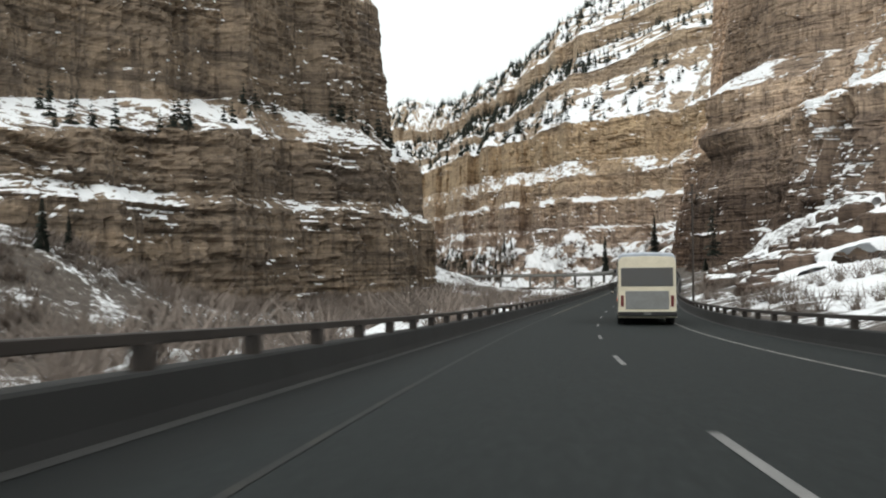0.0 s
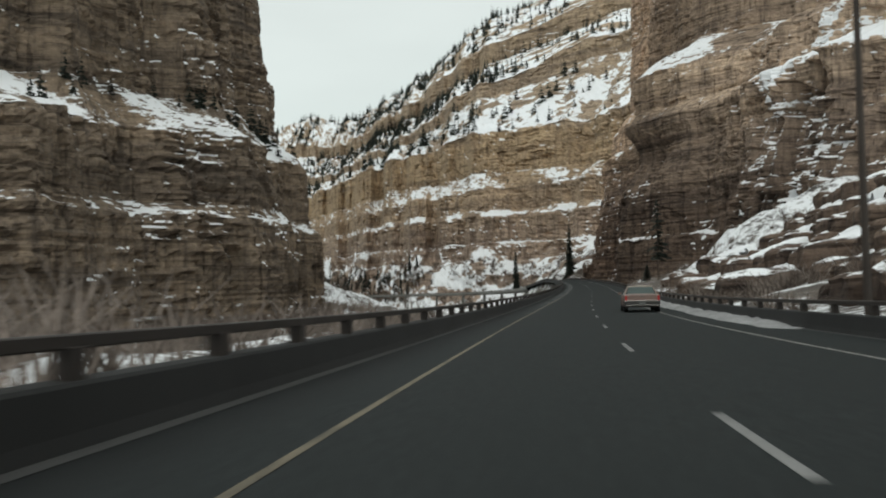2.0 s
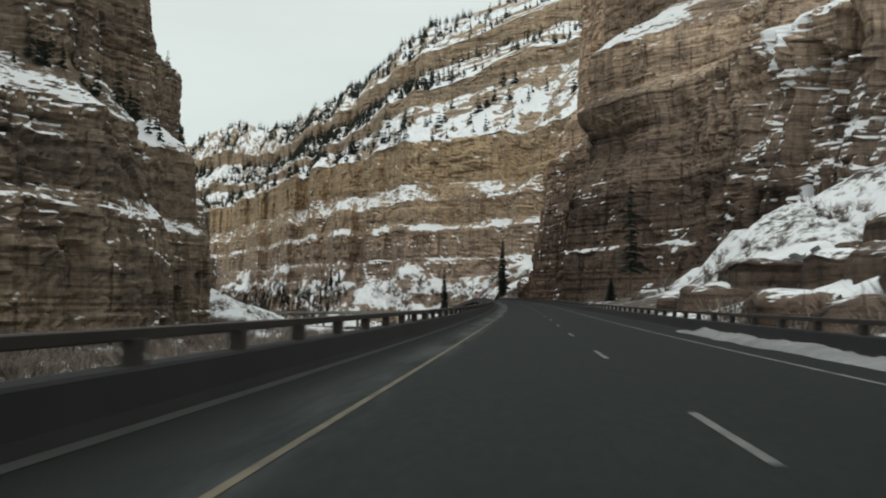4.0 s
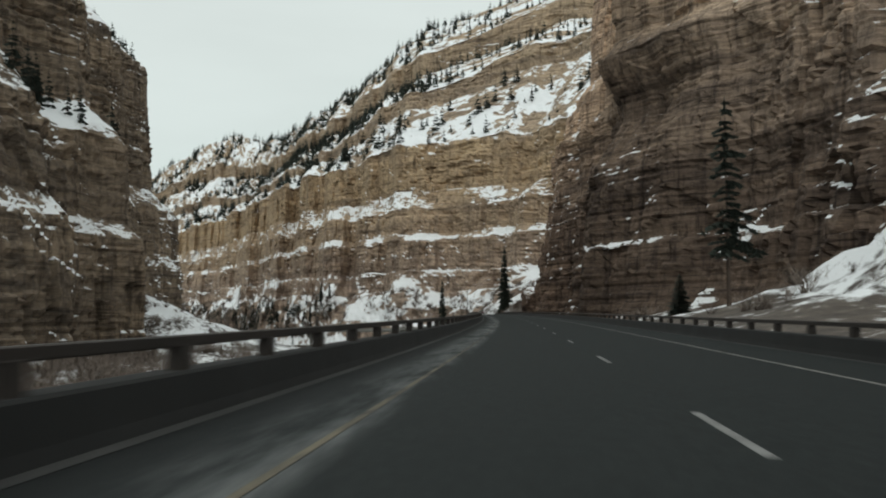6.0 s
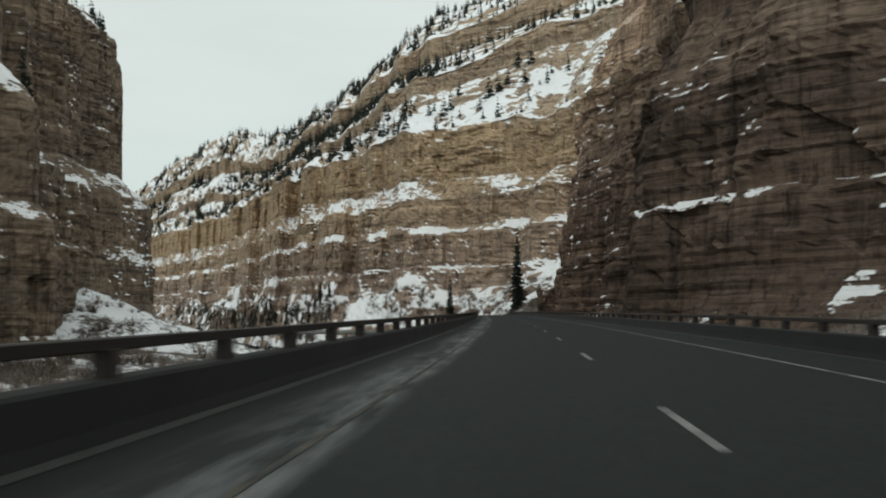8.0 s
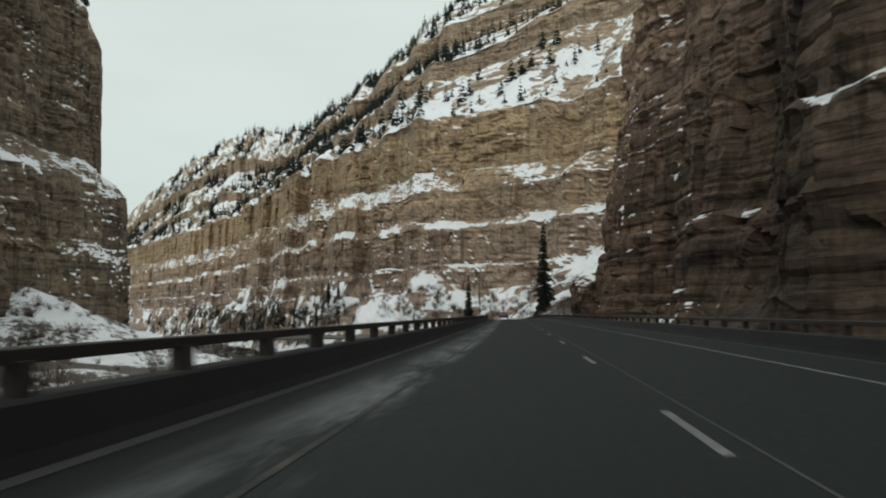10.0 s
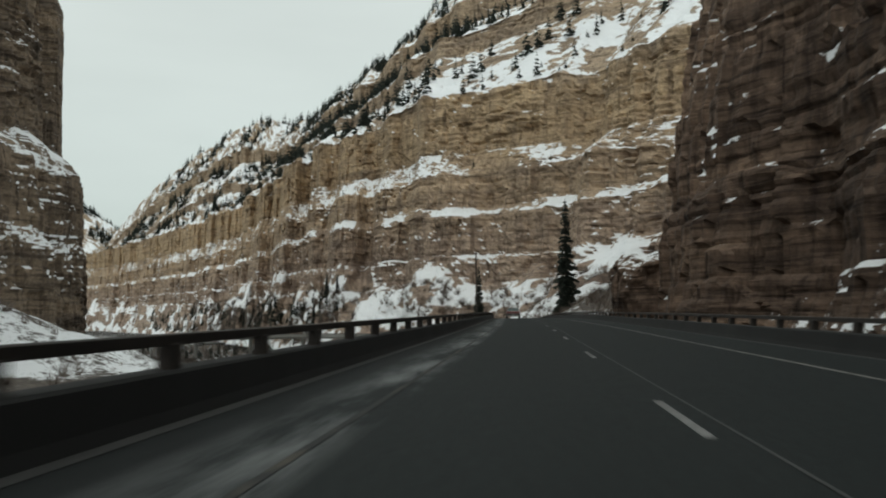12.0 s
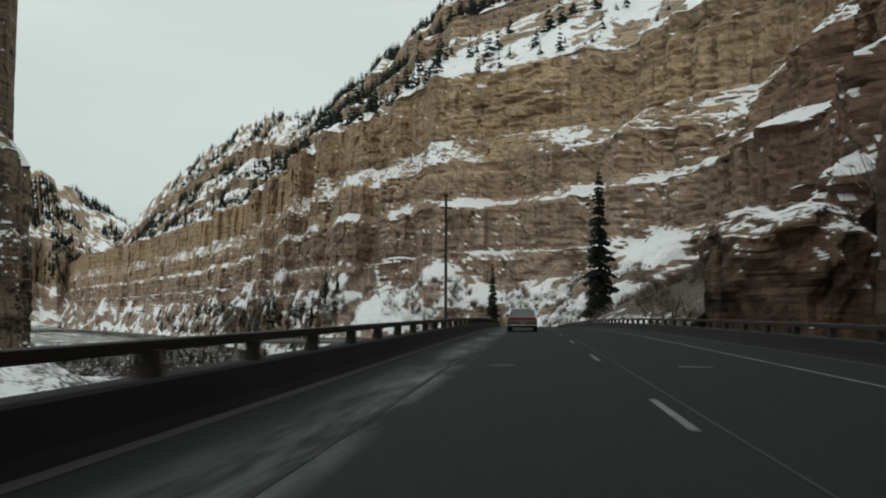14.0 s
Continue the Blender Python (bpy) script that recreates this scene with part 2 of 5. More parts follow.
M_TWIG = simple("frosted_twigs", (0.17, 0.14, 0.12), 0.9, grain=2.0, vary=0.7, spec=0.2)
M_POLE = simple("dark_timber_pole", (0.045, 0.036, 0.03), 0.85, grain=4.0)


# ---------------------------------------------------------------- helpers for building
def lattice(ix, iy, iz, seed):
    h = (ix * 374761393 + iy * 668265263 + iz * 2147483647 + seed * 1274126177) & 0xFFFFFFFF
    h = ((h ^ (h >> 13)) * 1274126177) & 0xFFFFFFFF
    h = ((h ^ (h >> 16)) * 2246822519) & 0xFFFFFFFF
    return ((h ^ (h >> 15)) & 0xFFFFFF) / float(0xFFFFFF)


def vnoise(x, y, z=0.0, seed=0):
    """Smooth value noise from 0 to 1 on arrays."""
    x, y, z = np.broadcast_arrays(np.asarray(x, float), np.asarray(y, float), np.asarray(z, float))
    fx, fy, fz = np.floor(x), np.floor(y), np.floor(z)
    ix, iy, iz = fx.astype(np.int64), fy.astype(np.int64), fz.astype(np.int64)
    tx, ty, tz = x - fx, y - fy, z - fz
    tx, ty, tz = (t * t * (3 - 2 * t) for t in (tx, ty, tz))
    out = 0.0
    for a in (0, 1):
        for b in (0, 1):
            for c in (0, 1):
                out = out + lattice(ix + a, iy + b, iz + c, seed) * (tx if a else 1 - tx) * (ty if b else 1 - ty) * (tz if c else 1 - tz)
    return out


def fbm(x, y, z=0.0, seed=0, octaves=4):
    out, amp, total = 0.0, 1.0, 0.0
    for k in range(octaves):
        out = out + amp * vnoise(np.asarray(x) * 2**k, np.asarray(y) * 2**k, np.asarray(z) * 2**k, seed + k * 17)
        total, amp = total + amp, amp * 0.5
    return out / total


def grid_mesh(name, pts, material, smooth=False, uv=None):
    """A mesh from an array of rows x columns x 3."""
    r, c = pts.shape[:2]
    me = bpy.data.meshes.new(name)
    idx = np.arange(r * c).reshape(r, c)
    quads = np.stack([idx[:-1, :-1], idx[:-1, 1:], idx[1:, 1:], idx[1:, :-1]], -1).reshape(-1, 4)
    me.vertices.add(r * c)
    me.vertices.foreach_set("co", pts.reshape(-1).astype(np.float32))
    me.loops.add(quads.size)
    me.loops.foreach_set("vertex_index", quads.reshape(-1).astype(np.int32))
    me.polygons.add(len(quads))
    me.polygons.foreach_set("loop_start", (np.arange(len(quads)) * 4).astype(np.int32))
    me.polygons.foreach_set("use_smooth", np.full(len(quads), smooth))
    if uv is not None:
        layer = me.uv_layers.new(name="UVMap")
        layer.data.foreach_set("uv", uv.reshape(-1, 2)[quads.reshape(-1)].reshape(-1).astype(np.float32))
    me.update()
    me.validate()
    me.materials.append(material)
    return new(name, me)


def spline(points, step):
    """Catmull-Rom curve through points, resampled at even steps."""
    p = np.array(points, float)
    p = np.vstack([2 * p[0] - p[1], p, 2 * p[-1] - p[-2]])
    t = np.linspace(0, 1, 60, endpoint=False)[:, None]
    out = []
    for a, b, c, d in zip(p, p[1:], p[2:], p[3:]):
        out.append(0.5 * (2 * b + (c - a) * t + (2 * a - 5 * b + 4 * c - d) * t**2 + (3 * b - a - 3 * c + d) * t**3))
    out = np.vstack(out + [p[-2:-1]])
    s = np.r_[0, np.cumsum(np.linalg.norm(np.diff(out[:, :2], axis=0), axis=1))]
    even = np.arange(0, s[-1], step)
    return np.stack([np.interp(even, s, out[:, k]) for k in range(out.shape[1])], 1), even


def part(name, bm, material, parent=None, label=""):
    me = bpy.data.meshes.new(name)
    bm.to_mesh(me)
    bm.free()
    me.materials.append(material)
    ob = new(name, me)
    if parent:
        ob.parent = parent
    if label:
        ob["label"] = label
    return ob


# ---------------------------------------------------------------- the road
EYE = 1.03
ROAD = [
    (-1.0, -200, 8.0), (-1.6, -120, 5.2), (-1.6, -60, 3.4), (-0.61, -29.76, 2.05), (0.17, -0.18, 0.10), (2.99, 29.29, -1.35), (7.47, 58.65, -2.31),
    (13.17, 87.93, -2.88), (19.67, 117.12, -3.15), (26.58, 146.23, -3.20), (33.55, 175.29, -3.10), (40.36, 204.29, -2.91),
    (46.82, 233.25, -2.67), (52.88, 262.17, -2.41), (58.53, 291.07, -2.16), (63.85, 319.95, -1.93), (68.93, 348.83, -1.71),
    (73.86, 377.72, -1.49), (78.69, 406.61, -1.27), (87.6, 464, -0.95), (95.6, 520, -1.2), (103, 580, -2.4), (108, 640, -4.4),
    (109, 700, -6.8), (98, 765, -8.7), (72, 820, -9.9), (32, 855, -10.4), (-20, 872, -11.6), (-90, 880, -15.0), (-200, 884, -19.0),
]
LINE, ALONG = spline(ROAD, 1.5)
TANGENT = np.gradient(LINE, axis=0)
TANGENT /= np.linalg.norm(TANGENT[:, :2], axis=1)[:, None]
RIGHTWARD = np.stack([TANGENT[:, 1], -TANGENT[:, 0]], 1)
ZERO = ALONG[np.argmin(np.abs(LINE[:, 1]))]      # the walk begins here


def on_road(s, u, up=0.0):
    """The place s metres from the walk's beginning, u metres right of the driver's line, and the heading in degrees."""
    q = s + ZERO
    p = np.array([np.interp(q, ALONG, LINE[:, k]) for k in range(3)])
    r = np.array([np.interp(q, ALONG, RIGHTWARD[:, k]) for k in range(2)])
    return Vector((p[0] + r[0] * u, p[1] + r[1] * u, p[2] + up)), math.degrees(math.atan2(r[1], r[0]))


def sweep(section, s0, s1, closed=False):
    """Points of a cross-section (u, height) carried along the road from s0 to s1, and their uv."""
    keep = (ALONG - ZERO >= s0 - 0.01) & (ALONG - ZERO <= s1 + 0.01)
    line, side, along = LINE[keep], RIGHTWARD[keep], ALONG[keep] - ZERO
    sec = list(section) + ([section[0]] if closed else [])
    pts = np.stack([np.column_stack([line[:, :2] + side * u, line[:, 2] + h]) for u, h in sec], 1)
    uv = np.stack([np.column_stack([np.full(len(along), u), along]) for u, h in sec], 1)
    return pts, uv


S0, S1 = -120.0, 1180.0
LEFT_LINE, MID_LINE, RIGHT_LINE = -1.64, 1.45, 5.05
LEFT_KERB, RIGHT_KERB = -3.25, 7.1

pts, uv = sweep([(LEFT_KERB - 0.38, -0.9), (LEFT_KERB - 0.38, 0.0), (-2.2, 0.0), (0, 0), (2.5, 0.0), (5, 0), (RIGHT_KERB + 0.38, 0.0), (RIGHT_KERB + 0.38, -0.9)], S0, S1)
road = tagged(grid_mesh("road", pts[:, ::-1][:, ::-1], M_ASPHALT, uv=uv), "dark worn asphalt road with dried salt on its shoulder", "road", kind="structure")


def stripe(u, s0, s1, width, material, name, label):
    pts, uv = sweep([(u - width / 2, 0.006), (u + width / 2, 0.006)], s0, s1)
    return tagged(grid_mesh(name, pts, material, uv=uv), label, "road marking", kind="structure")


stripe(LEFT_LINE, S0, S1, 0.08, M_YELLOW, "edge_line_yellow", "worn yellow edge line painted on the asphalt")
stripe(RIGHT_LINE, S0, S1, 0.10, M_EDGE, "edge_line_white", "worn white edge line painted on the asphalt")


stripe(LEFT_KERB + 0.10, S0, S1, 0.18, M_GRIT, "gutter_left", "strip of pale road grit along the parapet foot")
stripe(RIGHT_KERB - 0.10, S0, S1, 0.18, M_GRIT, "gutter_right", "strip of pale road grit along the parapet foot")

stripe(MID_LINE + 0.28, 290, 640, 0.035, M_SEAM, "pavement_seam", "thin lighter seam between the two lanes")
for u0, u1 in ((-0.88, -0.38), (2.85, 3.5)):
    mark = np.array([[tuple(on_road(q, u, 0.006)[0]) for u in (u0, u1)] for q in (433.2, 433.5)])
    tagged(grid_mesh("deck_mark", mark, M_EDGE_BAR), "short pale bar painted across the lane", "road marking", kind="structure")


def parapet(kerb, side, name):
    out = kerb + side * 0.40
    section = [(kerb, -0.02), (kerb + side * 0.03, 0.12), (kerb + side * 0.06, 0.44), (kerb + side * 0.09, 0.47), (out - side * 0.02, 0.47), (out, 0.44), (out, -0.9)]
    pts, uv = sweep(section, S0, S1)
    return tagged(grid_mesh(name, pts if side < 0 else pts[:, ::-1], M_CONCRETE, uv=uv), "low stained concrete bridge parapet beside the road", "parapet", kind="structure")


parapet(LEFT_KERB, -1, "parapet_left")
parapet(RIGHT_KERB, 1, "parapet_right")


# ---------------------------------------------------------------- cliffs
def cliff(name, stations, levels, material, step_u, step_v, seed, block=(7.0, 9.0), rough=(9.0, 2.2, 1.1), label="", grow_from=0.0, wander=6.0, hollows=(), drifts=(), bare=0.0, cones=0.0, chutes=None, strata=None, clean=(), even=(0.1, 2.2), from_u=0.0, broken=None):
    """A rock wall: stations (x, y, back bearing, height factor, set-back factor) along its foot, levels (height, set-back) up its profile.
    block: width and height of the joint blocks; rough: depth of buttresses, of blocks and of layers; strata: thickness and depth of the thin beds;
    clean: (low, high, less) heights whose faces hold less snow; even: how far a set-back may narrow and widen."""
    st = np.array(stations, float)
    rad = np.radians(st[:, 2])
    rows = np.column_stack([st[:, 0], st[:, 1], np.sin(rad), np.cos(rad), st[:, 3], st[:, 4]])
    line, along = spline(rows, step_u)
    lv = np.array(levels, float)
    d = np.r_[0, np.cumsum(np.hypot(*np.diff(lv, axis=0).T))]
    v = np.arange(0, d[-1], step_v)
    z0, b0 = np.interp(v, d, lv[:, 0]), np.interp(v, d, lv[:, 1])
    u = along[:, None] + from_u
    z = z0[None, :] * (1 + (line[:, 4:5] - 1) * np.clip((z0[None, :] - grow_from) / 40, 0, 1))
    # every ledge wanders up and down along the wall
    z = z + (fbm(u / 70, z0[None, :] / 45, 0, seed + 5) - 0.5) * 2 * wander * np.clip(z0[None, :] / 20, 0, 1)
    # every set-back widens, narrows and dies out along the wall
    vary = 1.7 * np.clip(45 / np.maximum(np.abs(b0[None, :]), 1) - 0.75, 0.04, 1)
    grow = np.gradient(b0)[None, :] * np.clip(vary * (fbm(u / 38, z0[None, :] / 14, 0, seed + 31, 3) - 0.5) * 2 + 1.03, *even)
    back = (b0[0] + np.cumsum(grow, 1)) * line[:, 5:6]

    def cut(width, height, k, jag=0.3):
        warp = z + (vnoise(u / (4 * width), z / (4 * height), 0, seed + k) - 0.5) * 2 * height
        row = np.floor(warp / height).astype(np.int64)
        shift = lattice(row, row * 0 + 1, 0, seed + k + 1) * 10 * width
        cell = np.floor((u + shift + (vnoise(u / width, z / height * 2, 0, seed + k + 2) - 0.5) * 2 * jag * width) / width).astype(np.int64)
        return lattice(cell, row, 0, seed + k + 3) - 0.5

    big = fbm(u / 60, z / 160, 0, seed, 3) - 0.5
    ribs = np.abs(fbm(u / 15, z / 110, 0, seed + 3, 3) - 0.5) * 2 + 0.7 * np.clip(1 - 7 * np.abs(vnoise(u / 70, z / 300, 0, seed + 90) - 0.5), 0, 1)
    joints = cut(block[0], block[1] * 3.0, 40) + 0.6 * cut(block[0] * 0.55, block[1], 50) + 0.0
    small = cut(block[0] * 0.4, block[1] * 0.3, 60)
    patchy = np.clip((fbm(u / 45, z / 30, 0, seed + 70, 3) - 0.46) * 5, 0, 1)
    joints = joints + 0.5 * patchy * small
    if broken:
        # the wall breaks into deep steps and corners before this place
        loose = np.clip((broken - line[:, 1:2]) / 45, 0, 1)
        joints = joints * (1 + 2.4 * loose) + 1.8 * loose * cut(block[0] * 2.6, block[1] * 1.3, 110)
    thin = patchy * (vnoise(u / 10, np.floor((z + vnoise(u / 25, 0, 0, seed + 7) * 3) / (block[1] * 0.22)) * 3.7, 0, seed + 6) - 0.5)
    fine = fbm(u / 1.9, z / 1.5, 0, seed + 8, 3) - 0.5
    steep = np.gradient(z0) / np.maximum(np.hypot(np.gradient(z0), np.gradient(b0)), 1e-6)
    steep = np.clip(steep, 0.1, 1)[None, :]
    talus = np.clip((18 - z0[None, :]) / 8, 0, 1) * (cones > 0)
    peak = np.clip((fbm(u / 62, 0, 0, seed + 44, 3) - 0.43) * 3.2, 0, 1)
    rise = 9 + cones * peak + 14 * (fbm(u / 12, z0[None, :] / 12, 0, seed + 45, 3) - 0.5)
    fan = np.clip((rise - z0[None, :]) / 9, 0, 1) * (cones > 0)
    talus = np.maximum(talus, fan)
    out = rough[0] * big * 2 + (cones > 0) * 1.05 * np.clip(rise - np.maximum(z0[None, :], 12), 0, 34) + np.where(steep < 0.6, steep * 0.4, steep) * (1 - 0.8 * talus) * (-rough[0] * 0.4 * ribs + rough[1] * joints * 1.6 + rough[2] * thin * 2 + 0.4 * rough[2] * fine * 2)
    if strata:
        # thin beds that run on along the wall, each standing out by its own amount
        tall = (z + (vnoise(u / 60, z / 25, 0, seed + 101) - 0.5) * 1.2) / strata[0]
        tall = tall + 0.9 * vnoise(0 * u, tall * 0.45, 0, seed + 102)
        bed = np.floor(tall).astype(np.int64)
        run = 0.55 * lattice(bed, bed * 0 + 3, 0, seed + 103) + 0.45 * vnoise(u / 9, bed * 3.7, 0, seed + 104)
        notch = np.clip(1 - 5 * np.abs(tall - bed - 0.08), 0, 1) * (lattice(bed, bed * 0 + 7, 0, seed + 105) > 0.45)
        out = out + steep * (1 - talus) * strata[1] * ((run - 0.5) * 2 - 1.1 * notch)
    z = z + (1 - steep) * ((fbm(u / 8, back / 8, 0, seed + 20) - 0.5) * 6)
    px, py = line[:, 0:1] + line[:, 2:3] * back, line[:, 1:2] + line[:, 3:4] * back
    for hx, hy, hz, wide, tall, deep in hollows:
        out = out - deep * np.exp(-((px - hx) ** 2 + (py - hy) ** 2) / wide**2 - ((z - hz) / tall) ** 2)
    pts = np.stack([px - line[:, 2:3] * out, py - line[:, 3:4] * out, z], -1)
    ob = grid_mesh(name, pts, material)
    # where wind lays the snow: on the wide ledges and in patches
    drift = 0.42 * (1 - steep) / 0.9 + 0.34 * np.clip((fbm(u / 28, z / 16, 0, seed + 81, 4) - 0.5) * 5, -0.6, 1) - 0.10 + 0 * z
    drift = drift - (1 - steep) * bare * np.clip((fbm(u / 13, back / 11, 0, seed + 83, 4) - 0.49) * 9, 0, 1)
    drift = drift + talus * np.clip((fbm(u / 36, z / 12, 0, seed + 85, 5) - 0.47) * 5, -0.7, 0.5)
    drift = drift + fan * (z0[None, :] > 6) * (0.3 + 2.2 * (fbm((u + z) / 9, (u - z) / 26, 0, seed + 88, 4) - 0.55))
    if chutes:
        # snow slides that run down the wall aslant
        lean = np.abs(fbm((u * 0.8 + z * 0.55) / 13, (z - u * 0.4) / 60, 0, seed + 86, 3) - 0.5) * 2
        gate = np.clip((fbm(u / 22, z / 14, 0, seed + 87, 3) - 0.47) * 6, 0, 1)
        drift = drift + 1.5 * np.clip(1.15 - 5 * lean, 0, 1) * gate * np.maximum(np.clip((chutes - py) / 40, 0, 1), 0.22 * np.clip((py - 405) / 15, 0, 1))
    for low, high, less, *reach in clean:
        near, far = reach or (-9999, 9999)
        drift = drift - less * steep * np.clip((line[:, 1:2] - near) / 25, 0, 1) * np.clip((far - line[:, 1:2]) / 15, 0, 1) * np.clip((z0[None, :] - low) / 2, 0, 1) * np.clip((high - z0[None, :]) / 2, 0, 1)
    for hx, hy, hz, wide, tall, more in drifts:
        drift = drift + more * np.exp(-((px - hx) ** 2 + (py - hy) ** 2) / wide**2 - ((z - hz) / tall) ** 2)
    ob.data.attributes.new("drift", "FLOAT", "POINT").data.foreach_set("value", drift.ravel().astype(np.float32))
    return tagged(ob, label, "cliff", kind="structure"), pts, steep[0], z0


FAR_LEVELS = [(-26, -64), (-16, -44), (18, -4), (20, 0), (34, 2), (37, 7), (61, 9), (67, 20), (86, 23), (104, 46), (143, 51), (176, 141), (189, 145), (241, 290), (265, 296), (335, 450), (362, 600), (366, 900)]
FAR = [
    (128, 484, 100, 1.2, 0.8), (150, 510, 105, 1.2, 0.7), (174, 555, 98, 1.2, 0.7), (186, 620, 85, 1.2, 0.8), (184, 700, 70, 1.2, 0.9), (178, 790, 45, 1.3, 1.0), (162, 848, 28, 1.3, 1.0),
    (122, 885, 14, 1.18, 1.0), (78, 935, 10, 1.12, 1.0), (40, 1010, 8, 1.01, 1.0), (-10, 1150, 6, 0.95, 1.0), (-80, 1400, 5, 0.95, 0.95),
    (-200, 1706, 4, 1.05, 0.75), (-420, 2150, 0, 0.8, 0.5), (-620, 2500, 0, 0.45, 0.4), (-800, 2900, 0, 0.4, 0.4),
]
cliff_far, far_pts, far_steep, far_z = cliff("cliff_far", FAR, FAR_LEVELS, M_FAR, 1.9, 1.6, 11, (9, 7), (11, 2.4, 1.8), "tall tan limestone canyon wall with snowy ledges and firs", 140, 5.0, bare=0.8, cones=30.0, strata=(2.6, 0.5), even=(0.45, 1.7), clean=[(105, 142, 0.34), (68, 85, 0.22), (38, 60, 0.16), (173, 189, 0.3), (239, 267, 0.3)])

LEFT_LEVELS = [(-26, -16), (-17, -6), (-10, 0), (21, 2), (26, 6), (47, 8), (61, 28), (128, 33), (165, 75), (200, 160), (215, 260)]
LEFT = [
    (-172, 30, 282, 0.73, 1.0), (-150, 90, 285, 0.72, 1.0), (-105, 190, 300, 0.72, 1.0), (-74, 250, 305, 0.88, 1.0), (-55, 300, 300, 0.98, 1.0),
    (-38, 350, 295, 1.02, 1.0), (-26, 400, 290, 1.06, 0.9), (-17, 440, 300, 1.08, 1.0), (-24, 470, 320, 1.08, 1.0), (-44, 520, 300, 1.1, 1.0),
    (-42, 600, 285, 1.1, 1.0), (-37, 684, 290, 1.12, 1.15), (-36, 722, 310, 1.12, 1.15), (-70, 752, 340, 1.12, 1.0), (-160, 790, 345, 1.1, 1.0), (-330, 830, 350, 1.1, 1.0), (-700, 900, 350, 1.1, 1.0),
]
cliff_left, left_pts, left_steep, left_z = cliff("cliff_left", LEFT, LEFT_LEVELS, M_LEFT, 1.1, 0.85, 23, (6, 6.5), (7, 1.5, 1.7), "brown layered canyon cliff with snow-filled ledges", 0, 3.0, bare=0.2, even=(0.4, 1.9), strata=(1.7, 0.45), clean=[(62, 127, 0.15), (27, 46, 0.08), (-8, 20, 0.13)], from_u=300.4)

cliff("cliff_left_behind", [(-330, -420, 268, 0.8, 1.0), (-250, -260, 270, 0.8, 1.0), (-206, -60, 275, 0.75, 1.0), (-176, 34, 282, 0.73, 1.0)], LEFT_LEVELS, M_LEFT, 4.0, 3.5, 24, (8, 9), (7, 2.0, 1.7), "brown layered canyon cliff", 0, 3.0)

RIGHT_LEVELS = [(-8, -12), (0, -1.5), (3, 0), (10, 1), (11.3, 3.0), (40, 7), (47, 6), (51, 11), (62, 13), (72, 26), (150, 34), (160, 50), (200, 90), (220, 200)]
RIGHT = [
    (117, 80, 92, 1.0, 3.7), (104, 130, 95, 1.0, 3.8), (96, 190, 95, 1.0, 3.4), (91, 240, 92, 1.0, 2.2), (90, 285, 90, 1.0, 1.1),
    (90, 330, 88, 1.0, 0.9), (90, 366, 80, 1.0, 0.9), (97, 388, 85, 1.0, 0.8), (102, 412, 85, 1.0, 0.8), (105.5, 437, 80, 1.0, 0.8), (111.5, 459, 55, 1.0, 0.8), (132, 470, 40, 1.0, 0.8), (196, 480, 30, 1.0, 0.8),
]
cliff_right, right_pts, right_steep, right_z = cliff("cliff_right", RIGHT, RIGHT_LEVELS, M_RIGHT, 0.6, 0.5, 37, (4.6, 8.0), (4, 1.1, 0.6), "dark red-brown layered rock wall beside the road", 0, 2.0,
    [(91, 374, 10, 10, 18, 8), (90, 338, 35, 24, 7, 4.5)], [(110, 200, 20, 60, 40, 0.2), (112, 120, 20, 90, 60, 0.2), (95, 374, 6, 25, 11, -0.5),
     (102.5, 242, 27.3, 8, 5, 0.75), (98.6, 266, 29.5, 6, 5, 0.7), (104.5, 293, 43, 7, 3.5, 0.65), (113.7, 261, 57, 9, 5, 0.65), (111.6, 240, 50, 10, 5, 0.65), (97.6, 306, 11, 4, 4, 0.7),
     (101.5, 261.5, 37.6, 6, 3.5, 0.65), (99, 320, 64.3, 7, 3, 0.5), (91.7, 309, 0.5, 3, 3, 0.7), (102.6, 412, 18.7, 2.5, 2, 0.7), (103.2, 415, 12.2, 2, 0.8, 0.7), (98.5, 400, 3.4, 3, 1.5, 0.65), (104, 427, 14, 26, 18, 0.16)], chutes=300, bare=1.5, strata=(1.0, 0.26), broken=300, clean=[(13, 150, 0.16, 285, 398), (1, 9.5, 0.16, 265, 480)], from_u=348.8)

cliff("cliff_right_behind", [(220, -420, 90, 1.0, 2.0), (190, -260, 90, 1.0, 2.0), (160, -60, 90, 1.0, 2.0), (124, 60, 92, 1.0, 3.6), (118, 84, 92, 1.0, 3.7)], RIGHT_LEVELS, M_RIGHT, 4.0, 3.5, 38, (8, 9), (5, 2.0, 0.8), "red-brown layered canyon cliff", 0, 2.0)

HILL_LEVELS = [(-20, -100), (60, 60), (140, 100), (170, 180), (300, 420), (310, 800)]
HILL = [(-560, 2900, 340, 0.85, 1), (-760, 2700, 335, 1.42, 1), (-900, 2600, 330, 1.45, 1), (-1300, 2500, 330, 1.1, 1)]
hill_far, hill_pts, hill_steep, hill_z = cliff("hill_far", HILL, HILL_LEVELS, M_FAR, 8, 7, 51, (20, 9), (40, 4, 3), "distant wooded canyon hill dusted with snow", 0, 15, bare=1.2)

